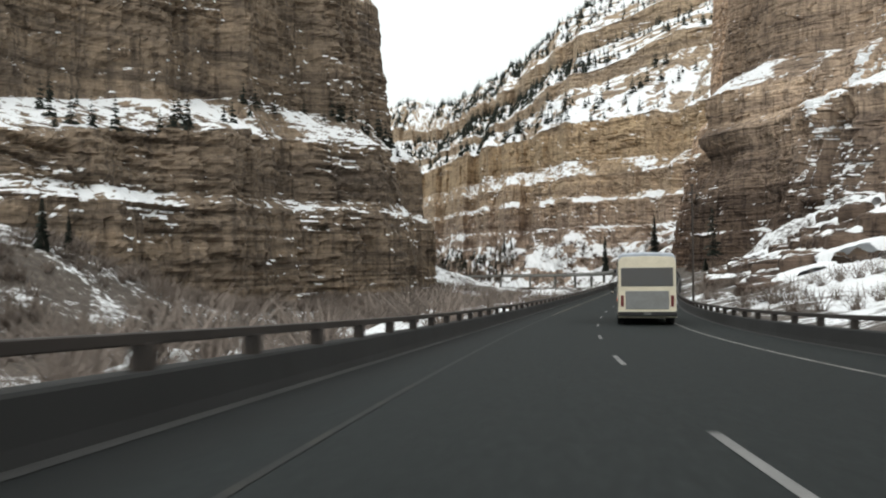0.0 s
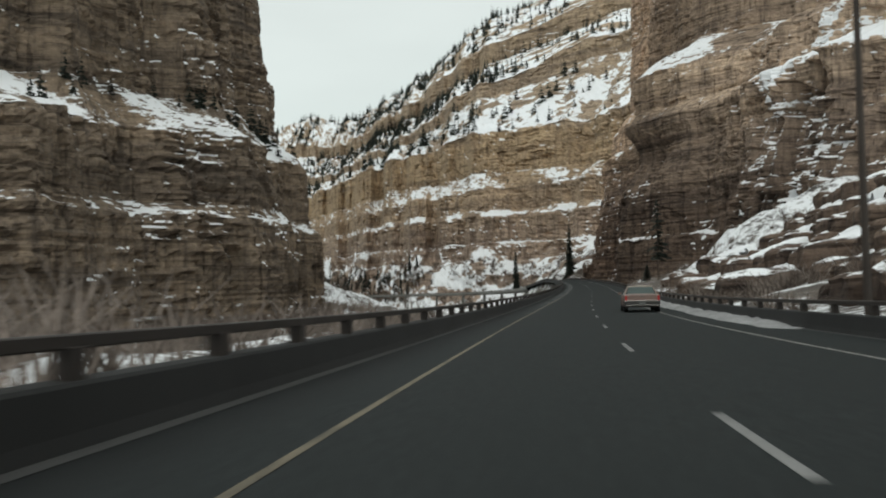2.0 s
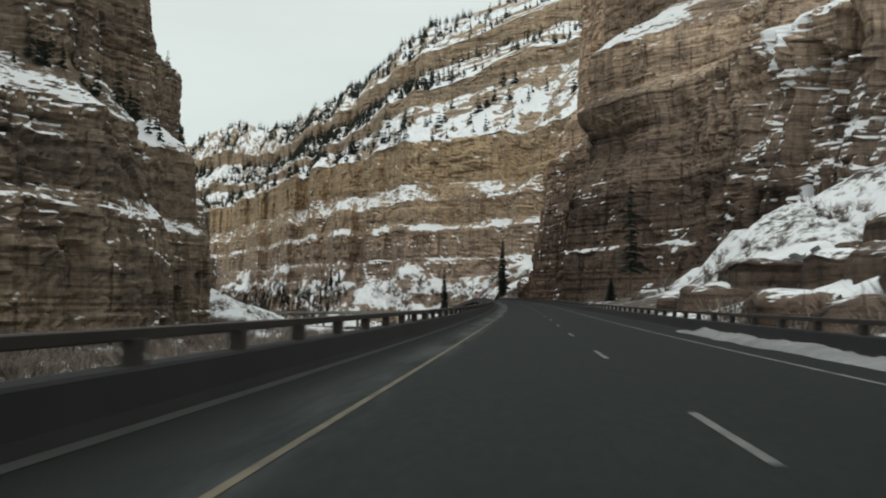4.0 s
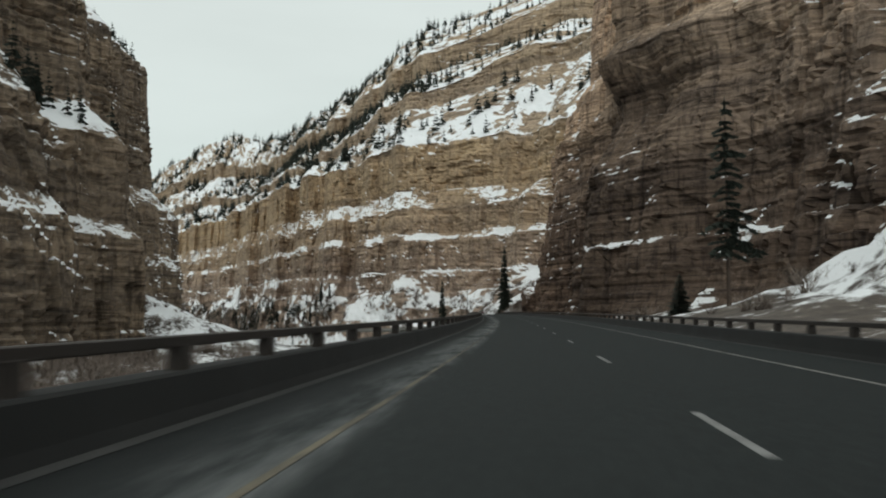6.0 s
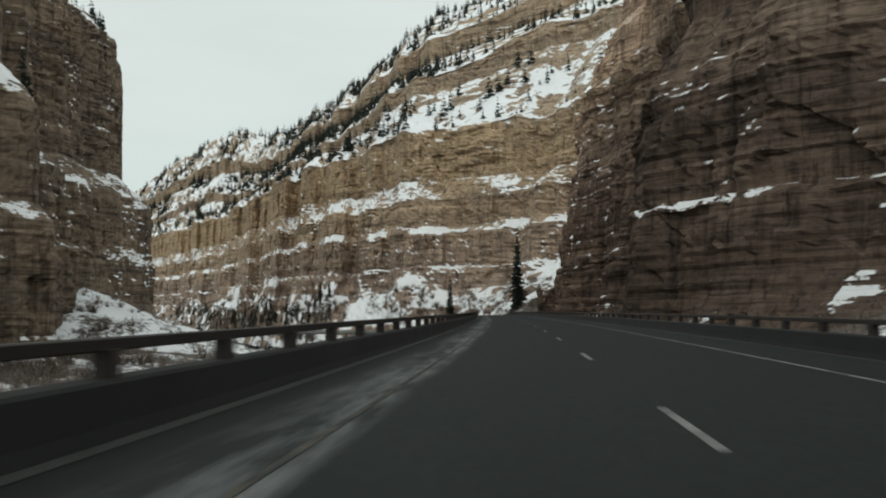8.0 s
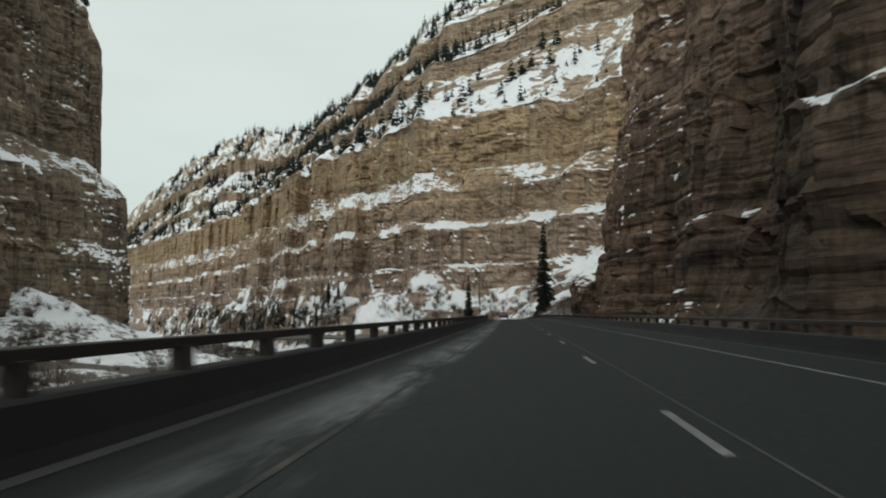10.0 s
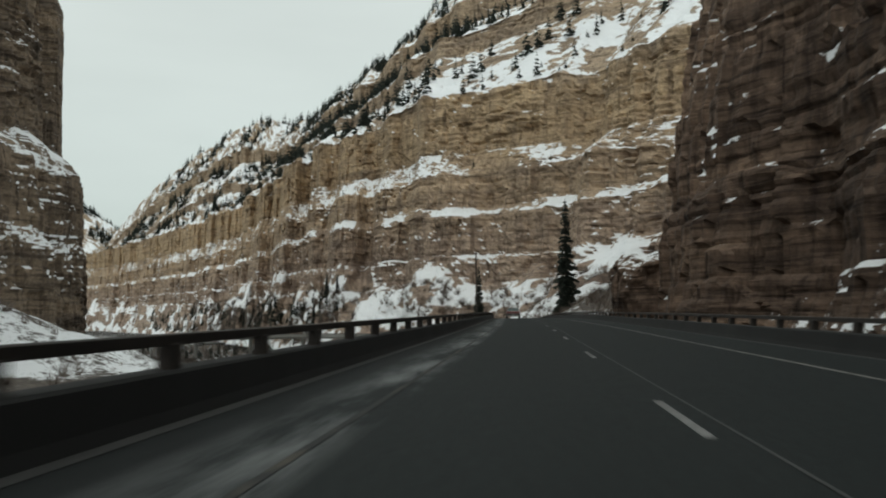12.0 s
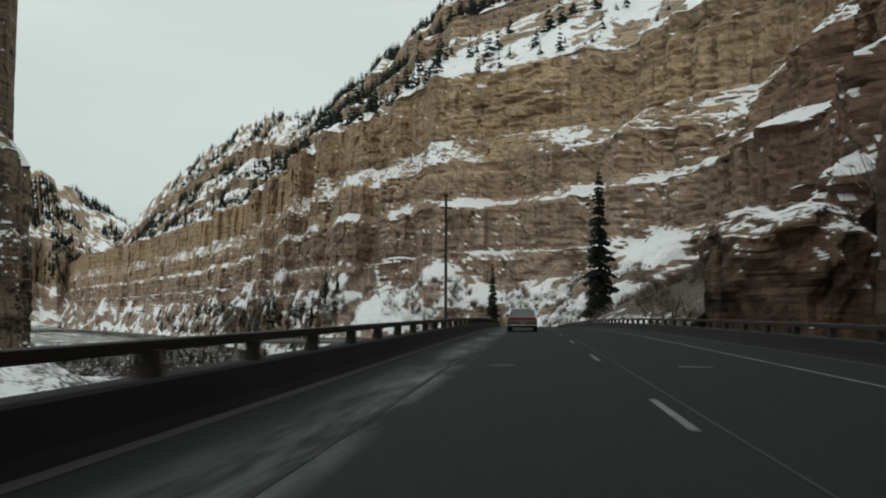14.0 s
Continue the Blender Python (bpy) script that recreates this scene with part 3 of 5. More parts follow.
# ---------------------------------------------------------------- ground
xs = np.concatenate([-np.geomspace(3000, 260, 26), np.arange(-250, 260, 3.0), np.geomspace(265, 3000, 26)])
ys = np.concatenate([-np.geomspace(2500, 130, 24), np.arange(-120, 960, 3.0), np.geomspace(970, 4800, 40)])
gx, gy = np.meshgrid(xs, ys)
flat = np.column_stack([gx.ravel(), gy.ravel()])
near_u, near_z = np.empty(len(flat)), np.empty(len(flat))
coarse = slice(None, None, 4)
for i in range(0, len(flat), 4000):
    d2 = ((flat[i:i + 4000, None, :] - LINE[None, coarse, :2]) ** 2).sum(-1)
    k = d2.argmin(1) * 4
    off = flat[i:i + 4000] - LINE[k, :2]
    sgn = np.sign((off * RIGHTWARD[k]).sum(-1))
    near_u[i:i + 4000] = np.sqrt(d2.min(1)) * sgn
    near_z[i:i + 4000] = LINE[k, 2]
near_u, near_z = near_u.reshape(gx.shape), near_z.reshape(gx.shape)
bumpy = (fbm(gx / 14, gy / 14, 0, 71) - 0.5)
river = np.interp(-near_u, [3, 5, 12, 18, 24, 32, 46, 70, 110, 160, 400], [-1.4, -1.9, -1.9, -1.75, -5, -11.5, -14.5, -14.5, -10, -6, -6])
river = river - np.clip((gy - 130) / 120, 0, 1) * np.interp(-near_u, [3, 6, 24, 40], [0, 8.5, 8.5, 0])
slope = np.interp(near_u, [-3, 7, 9, 16, 30, 60, 400], [-1.4, -1.4, -0.5, 1.0, 4.0, 9.0, 12.0])
slope = slope - (slope + 1.3) * 0.96 * np.clip((gy - 255) / 25, 0, 1) * (near_u > 0) * (gy < 560)
base = np.where(near_u < 0, near_z + river, near_z + slope)
drop = np.clip((gy - 560) / 200, 0, 1)
base = np.where(near_u < 0, base, near_z * 1.0 + np.where(drop > 0, slope * (1 - drop) - 7 * drop, slope))
base = base + 22 * np.exp(-((gx + 108) / 42) ** 2 - ((gy - 190) / 50) ** 2)
base = np.where(near_u < -6, np.maximum(base, 11 - 0.42 * np.hypot(gx + 46, gy - 595) + 3 * bumpy), base)
rubble = (fbm(gx / 11, gy / 11, 0, 73, 4) - 0.5) * 9
for fx, fy, top, fall in ((97, 226, 21.0, 0.62), (106, 172, 25.0, 0.55), (114, 118, 26.0, 0.48)):
    fan = near_z + top - fall * np.hypot(gx - fx, (gy - fy) * 0.8) + rubble
    base = np.where((near_u > 8.5) & (gy < 300), np.maximum(base, np.minimum(fan, near_z - 0.9 + (near_u - 8.5) * 0.75)), base)
base = base + (9 + 5 * bumpy) * np.exp(-((gx - 126) / 15) ** 2 - ((gy - 536) / 22) ** 2)
base = base - 10 * np.clip((gy - 640) / 80, 0, 1)
gz = base + bumpy * np.clip((np.abs(near_u) - 7) / 10, 0, 1) * 4
gz = np.where((near_u > -5) & (near_u < 9), np.minimum(gz, near_z - 1.2), gz)
ground = grid_mesh("ground", np.stack([gx, gy, gz], -1), M_GROUND, smooth=True)
bank = np.interp(near_u, [-84, -70, -50, -40, -34, -28, -6, -4, 9, 14, 26, 34], [-0.02, 0.26, 0.28, 0.1, 0, 0.15, 0.15, 0, 0, 0.08, 0.08, 0]) - 0.10 * ((near_u > -34) & (near_u < -4)) * np.clip((gy - 70) / 60, 0, 1)
bank = bank * np.where(near_u > -45, np.clip((560 - gy) / 60, 0, 1), 1) + 0.15 * np.clip((72 - np.hypot(gx + 46, gy - 595)) / 15, 0, 1) - 0.26 * np.exp(-((gx - 124) / 18) ** 2 - ((gy - 536) / 22) ** 2) + 0.12 * np.exp(-((gx - 92) / 26) ** 2 - ((gy - 175) / 75) ** 2) - 0.16 * np.exp(-((near_u - 14) / 7) ** 2 - ((gy - 225) / 40) ** 2)
bank = bank - 0.30 * ((near_u > 5) & (near_u < 60)) * np.clip((gy - 262) / 30, 0, 1) * np.clip((500 - gy) / 20, 0, 1)
ground.data.attributes.new("drift", "FLOAT", "POINT").data.foreach_set("value", bank.ravel().astype(np.float32))
tagged(ground, "snow-covered canyon floor and scrub-covered river bank", "ground", kind="structure")


def ground_z(x, y):
    """Height of the ground sheet at a place."""
    i, j = int(np.clip(np.searchsorted(ys, y) - 1, 0, len(ys) - 2)), int(np.clip(np.searchsorted(xs, x) - 1, 0, len(xs) - 2))
    a, b = (y - ys[i]) / (ys[i + 1] - ys[i]), (x - xs[j]) / (xs[j + 1] - xs[j])
    return (gz[i, j] * (1 - a) + gz[i + 1, j] * a) * (1 - b) + (gz[i, j + 1] * (1 - a) + gz[i + 1, j + 1] * a) * b


def raw_mesh(name, verts, faces, material, smooth=False):
    me = bpy.data.meshes.new(name)
    me.from_pydata([tuple(v) for v in verts], [], faces)
    me.update()
    me.materials.append(material)
    if smooth:
        me.polygons.foreach_set("use_smooth", np.ones(len(me.polygons), bool))
    return me


def joined(name, kinds_, places, material):
    """One mesh of many copies: kinds_ are (vertices, triangles), places (x, y, z, width, height, turn, kind)."""
    verts, tris, n0 = [], [], 0
    for x, y, z, wide, tall, turn, k in places:
        co, fs = kinds_[k]
        c, s_ = math.cos(turn), math.sin(turn)
        verts.append(np.column_stack([(co[:, 0] * c - co[:, 1] * s_) * wide + x, (co[:, 0] * s_ + co[:, 1] * c) * wide + y, co[:, 2] * tall + z]))
        tris.append(fs + n0)
        n0 += len(co)
    v, f = np.vstack(verts), np.vstack(tris)
    me = bpy.data.meshes.new(name)
    me.vertices.add(len(v))
    me.vertices.foreach_set("co", v.ravel().astype(np.float32))
    me.loops.add(f.size)
    me.loops.foreach_set("vertex_index", f.ravel().astype(np.int32))
    me.polygons.add(len(f))
    me.polygons.foreach_set("loop_start", (np.arange(len(f)) * 3).astype(np.int32))
    me.update()
    me.validate()
    me.materials.append(material)
    return new(name, me)


def box(bm, x0, x1, y0, y1, z0, z1, bevel=0.0):
    vs = [bm.verts.new((x, y, z)) for x in (x0, x1) for y in (y0, y1) for z in (z0, z1)]
    fs = [bm.faces.new([vs[i] for i in f]) for f in ((0, 1, 3, 2), (4, 6, 7, 5), (0, 4, 5, 1), (2, 3, 7, 6), (0, 2, 6, 4), (1, 5, 7, 3))]
    if bevel:
        es = {e for f in fs for e in f.edges}
        bmesh.ops.bevel(bm, geom=list(es), offset=bevel, segments=2, affect="EDGES", profile=0.6)
    return bm


# ---------------------------------------------------------------- bridge rail
bm = box(bmesh.new(), -0.085, 0.085, -0.13, 0.13, 0.0, 0.30, 0.012)
post_mesh = bpy.data.meshes.new("post")
bm.to_mesh(post_mesh)
bm.free()
post_mesh.materials.append(M_STEEL)


def bridge_rail(u, s0, s1, posts_to, label):
    o = 0.055
    pts, uv = sweep([(u - o, 0.70), (u + o, 0.70), (u + o + 0.012, 0.712), (u + o + 0.012, 0.80), (u + o, 0.812), (u - o, 0.812), (u - o - 0.012, 0.80), (u - o - 0.012, 0.712)], s0, s1, True)
    holder = tagged(new("guard_rail"), label, "guard rail")
    rail = grid_mesh("rail", pts, M_STEEL, uv=uv)
    rail.parent = holder
    rest = bmesh.new()
    s = s0 + 1.0
    while s < s1:
        p, h = on_road(s, u, 0.42)
        m = pose(*p, 0, 0, h)
        if s < posts_to:
            ob = new("post", post_mesh)
            ob.parent, ob.matrix_basis = holder, m
        else:
            box(rest, -0.08, 0.08, -0.13, 0.13, 0, 0.3)
            rest.verts.ensure_lookup_table()
            bmesh.ops.transform(rest, matrix=m, verts=rest.verts[-8:])
        s += 3.05
    far = part("posts_far", rest, M_STEEL, holder)
    far["kind"] = "stuff"


bridge_rail(LEFT_KERB - 0.2, -60, 1170, 700, "dark weathered steel rail on posts along the river-side parapet")
bridge_rail(RIGHT_KERB + 0.2, -60, 700, 640, "dark weathered steel rail on posts along the cliff-side parapet")

# lane dashes
dash_s = 4.94 - 5 * 11.94
while dash_s < 700:
    first = dash_s + float(np.interp(dash_s, [60, 90, 175, 200, 234, 258, 352, 430], [0, 0.5, 1.8, 2.1, 1.7, 1.8, 0.7, 0.6]))
    keep = (first, first + 1.0, first + 2.0, first + 2.95)
    rows_ = []
    for s in keep:
        mid = MID_LINE + float(np.interp(s, [65, 95, 195, 235], [0, 0.28, 0.28, 0]))
        a, _ = on_road(s, mid - 0.05, 0.006)
        b, _ = on_road(s, mid + 0.05, 0.006)
        rows_.append([tuple(a), tuple(b)])
    ob = grid_mesh("lane_dash", np.array(rows_)[:, ::-1][:, ::-1], M_WHITE)
    ob.parent = road
    dash_s += 11.94


# viaduct piers
def pier(s):
    p, h = on_road(s, 1.9)
    foot = ground_z(p.x, p.y) - 1.5
    bm = bmesh.new()
    box(bm, -0.9, 0.9, -0.7, 0.7, foot - p.z, -2.0, 0.15)
    box(bm, -3.6, 3.6, -0.8, 0.8, -2.0, -0.9, 0.1)
    ob = part("viaduct_pier", bm, M_PALE)
    ob.matrix_basis = pose(*p, 0, 0, h)
    return tagged(ob, "pale concrete pier carrying the curving viaduct", "pier", "viaduct piers")


M_PALE = simple("pale_concrete", (0.25, 0.25, 0.235), 0.9, grain=1.0, vary=0.3)
for s in range(700, 1170, 32):
    pier(s)
pts, uv = sweep([(LEFT_KERB - 0.47, 0.5), (LEFT_KERB - 0.47, -0.95), (LEFT_KERB + 0.6, -2.0), (RIGHT_KERB - 0.6, -2.0), (RIGHT_KERB + 0.47, -0.95)], 660, 1175)
tagged(grid_mesh("viaduct_girder", pts[:, ::-1], M_PALE, uv=uv), "pale concrete girder of the distant viaduct", "girder", kind="structure")


# ---------------------------------------------------------------- conifers and scrub
def conifer_arrays(rng, height, whorls, arms, clumps, spread=0.17, bare=0.08, ragged=0.35):
    """Trunk and needle clumps of one fir, as vertices and faces."""
    tv, tf = [], []
    for k in range(5):
        h, r = height * k / 4 * 0.98, height * 0.012 * (1.05 - k / 4)
        tv += [(r * math.cos(a * 1.2566), r * math.sin(a * 1.2566), h) for a in range(5)]
    for k in range(4):
        for a in range(5):
            tf.append((k * 5 + a, k * 5 + (a + 1) % 5, k * 5 + 5 + (a + 1) % 5, k * 5 + 5 + a))
    cv, cf = [], []
    for w in range(whorls):
        q = (w + rng.uniform(0, 0.6)) / whorls
        h = height * (bare + (1 - bare) * q)
        reach = height * spread * (1 - q) ** 0.8 * rng.uniform(1 - ragged, 1.12) + height * 0.012
        for a in range(arms):
            if rng.random() < 0.12:
                continue
            ang = rng.uniform(0, 6.283)
            length = reach * rng.uniform(0.65, 1.1)
            droop = rng.uniform(0.1, 0.45)
            for c in range(clumps):
                f = (c + 0.55) / clumps
                x, y, z = math.cos(ang) * length * f, math.sin(ang) * length * f, h - droop * length * f * f
                size = length / clumps * rng.uniform(0.75, 1.25) + height * 0.008
                for turn in (0, 1):
                    t = ang + rng.uniform(-0.7, 0.7) + turn * 1.4
                    dx, dy = math.cos(t) * size, math.sin(t) * size
                    n0 = len(cv)
                    cv += [(x - dx * 0.6, y - dy * 0.6, z + size * rng.uniform(0.0, 0.3)), (x + dx, y + dy, z - size * rng.uniform(0.1, 0.5)), (x - dy * 0.35, y + dx * 0.35, z - size * rng.uniform(0.3, 0.8)), (x + dy * 0.3, y - dx * 0.3, z + size * rng.uniform(0.1, 0.5))]
                    cf += [(n0, n0 + 2, n0 + 1), (n0, n0 + 1, n0 + 3)]
    n0 = len(cv)
    cv += [(height * 0.01, 0, height * 0.93), (-height * 0.008, height * 0.008, height * 0.93), (-height * 0.005, -height * 0.01, height * 0.93), (0, 0, height * 1.02)]
    cf += [(n0, n0 + 1, n0 + 3), (n0 + 1, n0 + 2, n0 + 3), (n0 + 2, n0, n0 + 3)]
    return tv, tf, cv, cf


def fir_kind(seed, height, whorls, arms, clumps, **kw):
    tv, tf, cv, cf = conifer_arrays(random.Random(seed), height, whorls, arms, clumps, **kw)
    return raw_mesh("trunk", tv, tf, M_BARK), raw_mesh("crown", cv, cf, M_NEEDLE)


def fir(meshes, x, y, z, scale, turn, label, group=""):
    ob = tagged(new("fir_tree"), label, "fir tree", group)
    for name, me in zip(("trunk", "crown"), meshes):
        p = new(name, me)
        p.parent = ob
    ob.matrix_basis = pose(x, y, z, 0, 0, turn) @ Matrix.Diagonal((scale[0], scale[0], scale[1], 1))
    return ob


FAR_FIRS = [fir_kind(k, 10.0, 9, 5, 2, spread=0.20) for k in range(4)]
NEAR_FIRS = [fir_kind(20 + k, 20.0, 42, 11, 5, spread=0.135, bare=0.05) for k in range(2)]
PINE = fir_kind(41, 16.5, 26, 7, 8, spread=0.17, bare=0.26, ragged=0.8)


def scatter(pts, steep, z0, low, high, wanted, seed, clump, most_steep=0.75):
    """Places on the gentle parts of a wall between two heights, in clumps."""
    rng = np.random.default_rng(seed)
    cols = np.where((z0 > low) & (z0 < high) & (steep < most_steep))[0]
    out = []
    while len(out) < wanted:
        i, j = rng.integers(0, pts.shape[0], 4000), rng.choice(cols, 4000)
        p = pts[i, j]
        keep = fbm(p[:, 0] / clump, p[:, 1] / clump, p[:, 2] / clump, seed, 3) > 0.52
        out += [tuple(q) for q in p[keep]]
    return out[:wanted]


rng = random.Random(5)
spots = scatter(far_pts, far_steep, far_z, 143, 362, 2300, 3, 45)
spots = [p for p in spots if p[1] < 2300]
for p in scatter(far_pts, far_steep, far_z, 86, 105, 70, 8, 25):
    spots.append(p)
crest = [p for p in scatter(far_pts, far_steep, far_z, 190, 362, 9000, 29, 30) if p[1] < 1500 and p[0] > -150][:1500]
rest = [p for p in scatter(far_pts, far_steep, far_z, 143, 240, 800, 19, 18) if 20 < p[0] < 330 and p[1] < 1250]
spots.sort(key=lambda p: p[1] + abs(p[0] - 100))
crowns = []
for me in FAR_FIRS:
    crowns.append((np.array([v.co[:] for v in me[1].vertices]), np.array([tuple(f.vertices) for f in me[1].polygons])))
woods = []
for k, (x, y, z) in enumerate(spots + rest + crest):
    size = rng.uniform(0.7, 1.5) if k >= len(spots) + len(rest) else rng.uniform(0.2, 0.6) if k >= len(spots) else rng.uniform(0.8, 2.1) if z > 130 else rng.uniform(0.3, 0.65)
    wide = size * rng.uniform(0.85, 1.3) * (1.5 if len(spots) <= k < len(spots) + len(rest) else 1)
    if k < 130:
        fir(FAR_FIRS[k % 4], x, y, z - 0.6, (wide, size), rng.uniform(0, 360), "dark green fir on a snowy canyon ledge", "firs on the canyon wall")
    else:
        woods.append((x, y, z - 0.6, wide, size, rng.uniform(0, 6.28), k % 4))
tagged(joined("far_forest", crowns, woods, M_NEEDLE), "dark fir woods high on the snowy canyon slope", "woods", kind="stuff")

# firs on the ledges of the left cliff and on the distant hill
low_far = far_pts[:, far_z < 22].reshape(-1, 3)


def slope_z(x, y):
    """Height of the ground or of the foot of the far wall, whichever is above."""
    d = (low_far[:, 0] - x) ** 2 + (low_far[:, 1] - y) ** 2
    k = d.argmin()
    return max(ground_z(x, y), low_far[k, 2] if d[k] < 16 else -99)


ledge = [p for p in scatter(left_pts, left_steep, left_z, 47, 60, 400, 61, 12) if 215 < p[1] < 470][:44]
for k, (x, y, z) in enumerate(ledge):
    size = rng.uniform(0.45, 1.05)
    fir(FAR_FIRS[k % 4], x, y, z - 0.4, (size, size), rng.uniform(0, 360), "small dark fir on a snow-filled cliff ledge", "firs on the cliff ledge")
corner = [p for p in scatter(left_pts, left_steep, left_z, 47, 62, 1200, 62, 9) if 392 < p[1] < 455][:16]
for k, (x, y, z) in enumerate(corner):
    size = rng.uniform(0.7, 1.25)
    fir(FAR_FIRS[k % 4], x, y, z - 0.4, (size, size), rng.uniform(0, 360), "dark fir on the corner of a cliff ledge", "firs on the cliff ledge")
tops = [p for p in scatter(left_pts, left_steep, left_z, 128, 215, 500, 63, 30) if p[1] > 150]
rim = [(x, y, z - 0.6, q, q, rng.uniform(0, 6.28), k % 4) for k, ((x, y, z), q) in enumerate([(p, rng.uniform(0.7, 1.3)) for p in tops] + [(p, rng.uniform(1.8, 3.2)) for p in scatter(hill_pts, hill_steep, hill_z, 60, 305, 2600, 65, 120, 1.1)])]
tagged(joined("rim_forest", crowns, rim, M_NEEDLE), "dark firs along the rim of the cliffs", "woods", kind="stuff")

foot = [p for p in scatter(far_pts, far_steep, far_z, -22, 12, 900, 67, 16, 0.9) if 930 < p[1] < 1900][:420]
low = [(x, y, z - 0.4, q * 0.9, q, rng.uniform(0, 6.28), k % 4) for k, ((x, y, z), q) in enumerate((p, rng.uniform(0.5, 1.3)) for p in foot)]
tagged(joined("valley_firs", crowns, low, M_NEEDLE), "dark firs along the foot of the canyon wall", "woods", kind="stuff")

vale = []
for k in range(900):
    x, y = rng.uniform(-330, 60), rng.uniform(905, 1500)
    if x < 60 - (y - 900) * 0.22 and fbm(x / 40, y / 40, 0, 68, 3) > 0.44:
        q = rng.uniform(0.4, 1.1)
        vale.append((x, y, ground_z(x, y) - 0.4, q, q, rng.uniform(0, 6.28), k % 4))
tagged(joined("valley_woods", crowns, vale, M_NEEDLE), "dark firs scattered over the snowy valley floor", "woods", kind="stuff")

# firs that stand alone
LONE = [
    (123, 597, 35, 0, "tall dark fir beside the road below the canyon wall"), (128, 842, 36, 1, "dark fir on the snowy slope below the canyon wall"),
    (-86, 182, 11, 0, "snow-dusted fir on the brushy river bank"), (-84, 190, 8, 1, "snow-dusted fir on the brushy river bank"),
    (40, 960, 17, 0, "dark fir at the foot of the canyon wall"), (31, 968, 14, 1, "dark fir at the foot of the canyon wall"), (47, 955, 13, 1, "dark fir at the foot of the canyon wall"),
    (66.5, 254, 4.0, 0, "small dark fir behind the parapet"), (-34, 470, 14, 1, "dark fir on the far river bank"), (-30, 478, 11, 0, "dark fir on the far river bank"),
]
for x, y, h, k, label in LONE:
    fir(NEAR_FIRS[k], x, y, slope_z(x, y) - 0.3, (h / 20 * (2.2 if h < 5 else 0.82 if h > 30 else 1.1), h / 20), 37 * k + x, label)
fir(PINE, 65, 241, ground_z(65, 241) - 0.3, (1, 1), 20, "tall sparse pine beside the cliff-side parapet")


def shrub_arrays(rng, n=44):
    v, f = [], []
    for _ in range(n):
        a, lean, h = rng.uniform(0, 6.283), rng.uniform(0.1, 1.3), rng.uniform(0.4, 1.1)
        x, y, z = rng.uniform(-0.15, 0.15), rng.uniform(-0.15, 0.15), 0.0
        w = 0.022
        for seg in range(2):
            nx, ny, nz = x + math.cos(a) * lean * h * 0.5, y + math.sin(a) * lean * h * 0.5, z + h * 0.5
            n0 = len(v)
            v += [(x - math.sin(a) * w, y + math.cos(a) * w, z), (x + math.sin(a) * w, y - math.cos(a) * w, z), (nx, ny, nz)]
            f.append((n0, n0 + 1, n0 + 2))
            x, y, z, a = nx, ny, nz, a + rng.uniform(-0.8, 0.8)
            w *= 0.7
    return np.array(v), f


kinds = [(v, np.array(f)) for v, f in (shrub_arrays(rng) for _ in range(5))]


def brush(name, places, low, high, label):
    spots_ = [(x, y, z - 0.1, q, q * rng.uniform(0.7, 1.0), rng.uniform(0, 6.28), k % 5) for k, ((x, y, z), q) in enumerate((p, rng.uniform(low, high)) for p in places)]
    return tagged(joined(name, kinds, spots_, M_TWIG), label, "brush", kind="stuff")


places = []
for _ in range(4800):
    s, u = rng.uniform(-20, 430), -rng.choice((rng.uniform(27, 48), rng.uniform(78, 130), rng.uniform(78, 130), rng.uniform(48, 78) if rng.random() < 0.3 else 100))
    p, _h = on_road(s, u)
    if fbm(p.x / 18, p.y / 18, 0, 91, 3) > 0.47:
        places.append((p.x, p.y, ground_z(p.x, p.y)))
for _ in range(2000):
    s, u = rng.uniform(120, 480), -rng.uniform(55, 125)
    p, _h = on_road(s, u)
    if fbm(p.x / 25, p.y / 25, 0, 92, 3) > 0.42:
        places.append((p.x, p.y, ground_z(p.x, p.y)))
for _ in range(2600):
    x, y = rng.uniform(-330, 60), rng.uniform(905, 1400)
    if x < 60 - (y - 900) * 0.22:
        places.append((x, y, ground_z(x, y)))
for _ in range(260):
    x, y = rng.gauss(-40, 24), rng.gauss(552, 28)
    if fbm(x / 10, y / 10, 0, 96, 3) > 0.45:
        places.append((x, y, ground_z(x, y)))
for _ in range(420):
    s, u = rng.uniform(-20, 400), -rng.uniform(9, 22)
    p, _h = on_road(s, u)
    if fbm(p.x / 12, p.y / 12, 0, 93, 3) > 0.5:
        places.append((p.x, p.y, ground_z(p.x, p.y)))
brush("river_bank_brush", places, 1.5, 5.0, "bare grey-brown brush along the snowy river bank")
places = []
for _ in range(1500):
    s, u = rng.uniform(60, 275), rng.uniform(10, 46)
    p, _h = on_road(s, u)
    if fbm(p.x / 14, p.y / 14, 0, 95, 3) > 0.56:
        places.append((p.x, p.y, ground_z(p.x, p.y)))
for _ in range(1900):
    x, y = rng.gauss(122, 13), rng.gauss(536, 18)
    if fbm(x / 7, y / 7, 0, 97, 3) > 0.40 and x > 112:
        places.append((x, y, ground_z(x, y)))
brush("roadside_brush", places, 0.8, 2.3, "frosted bare brush between the road and the rock wall")
places = [p for p in scatter(far_pts, far_steep, far_z, -20, 34, 6500, 77, 14, 0.9) if p[1] < 1700]
places += [p for p in scatter(far_pts, far_steep, far_z, -20, 30, 16000, 78, 10, 0.95) if p[1] < 680][:1000]
brush("talus_brush", places, 2.0, 5.0, "bare grey scrub on the snowy slope below the canyon wall")


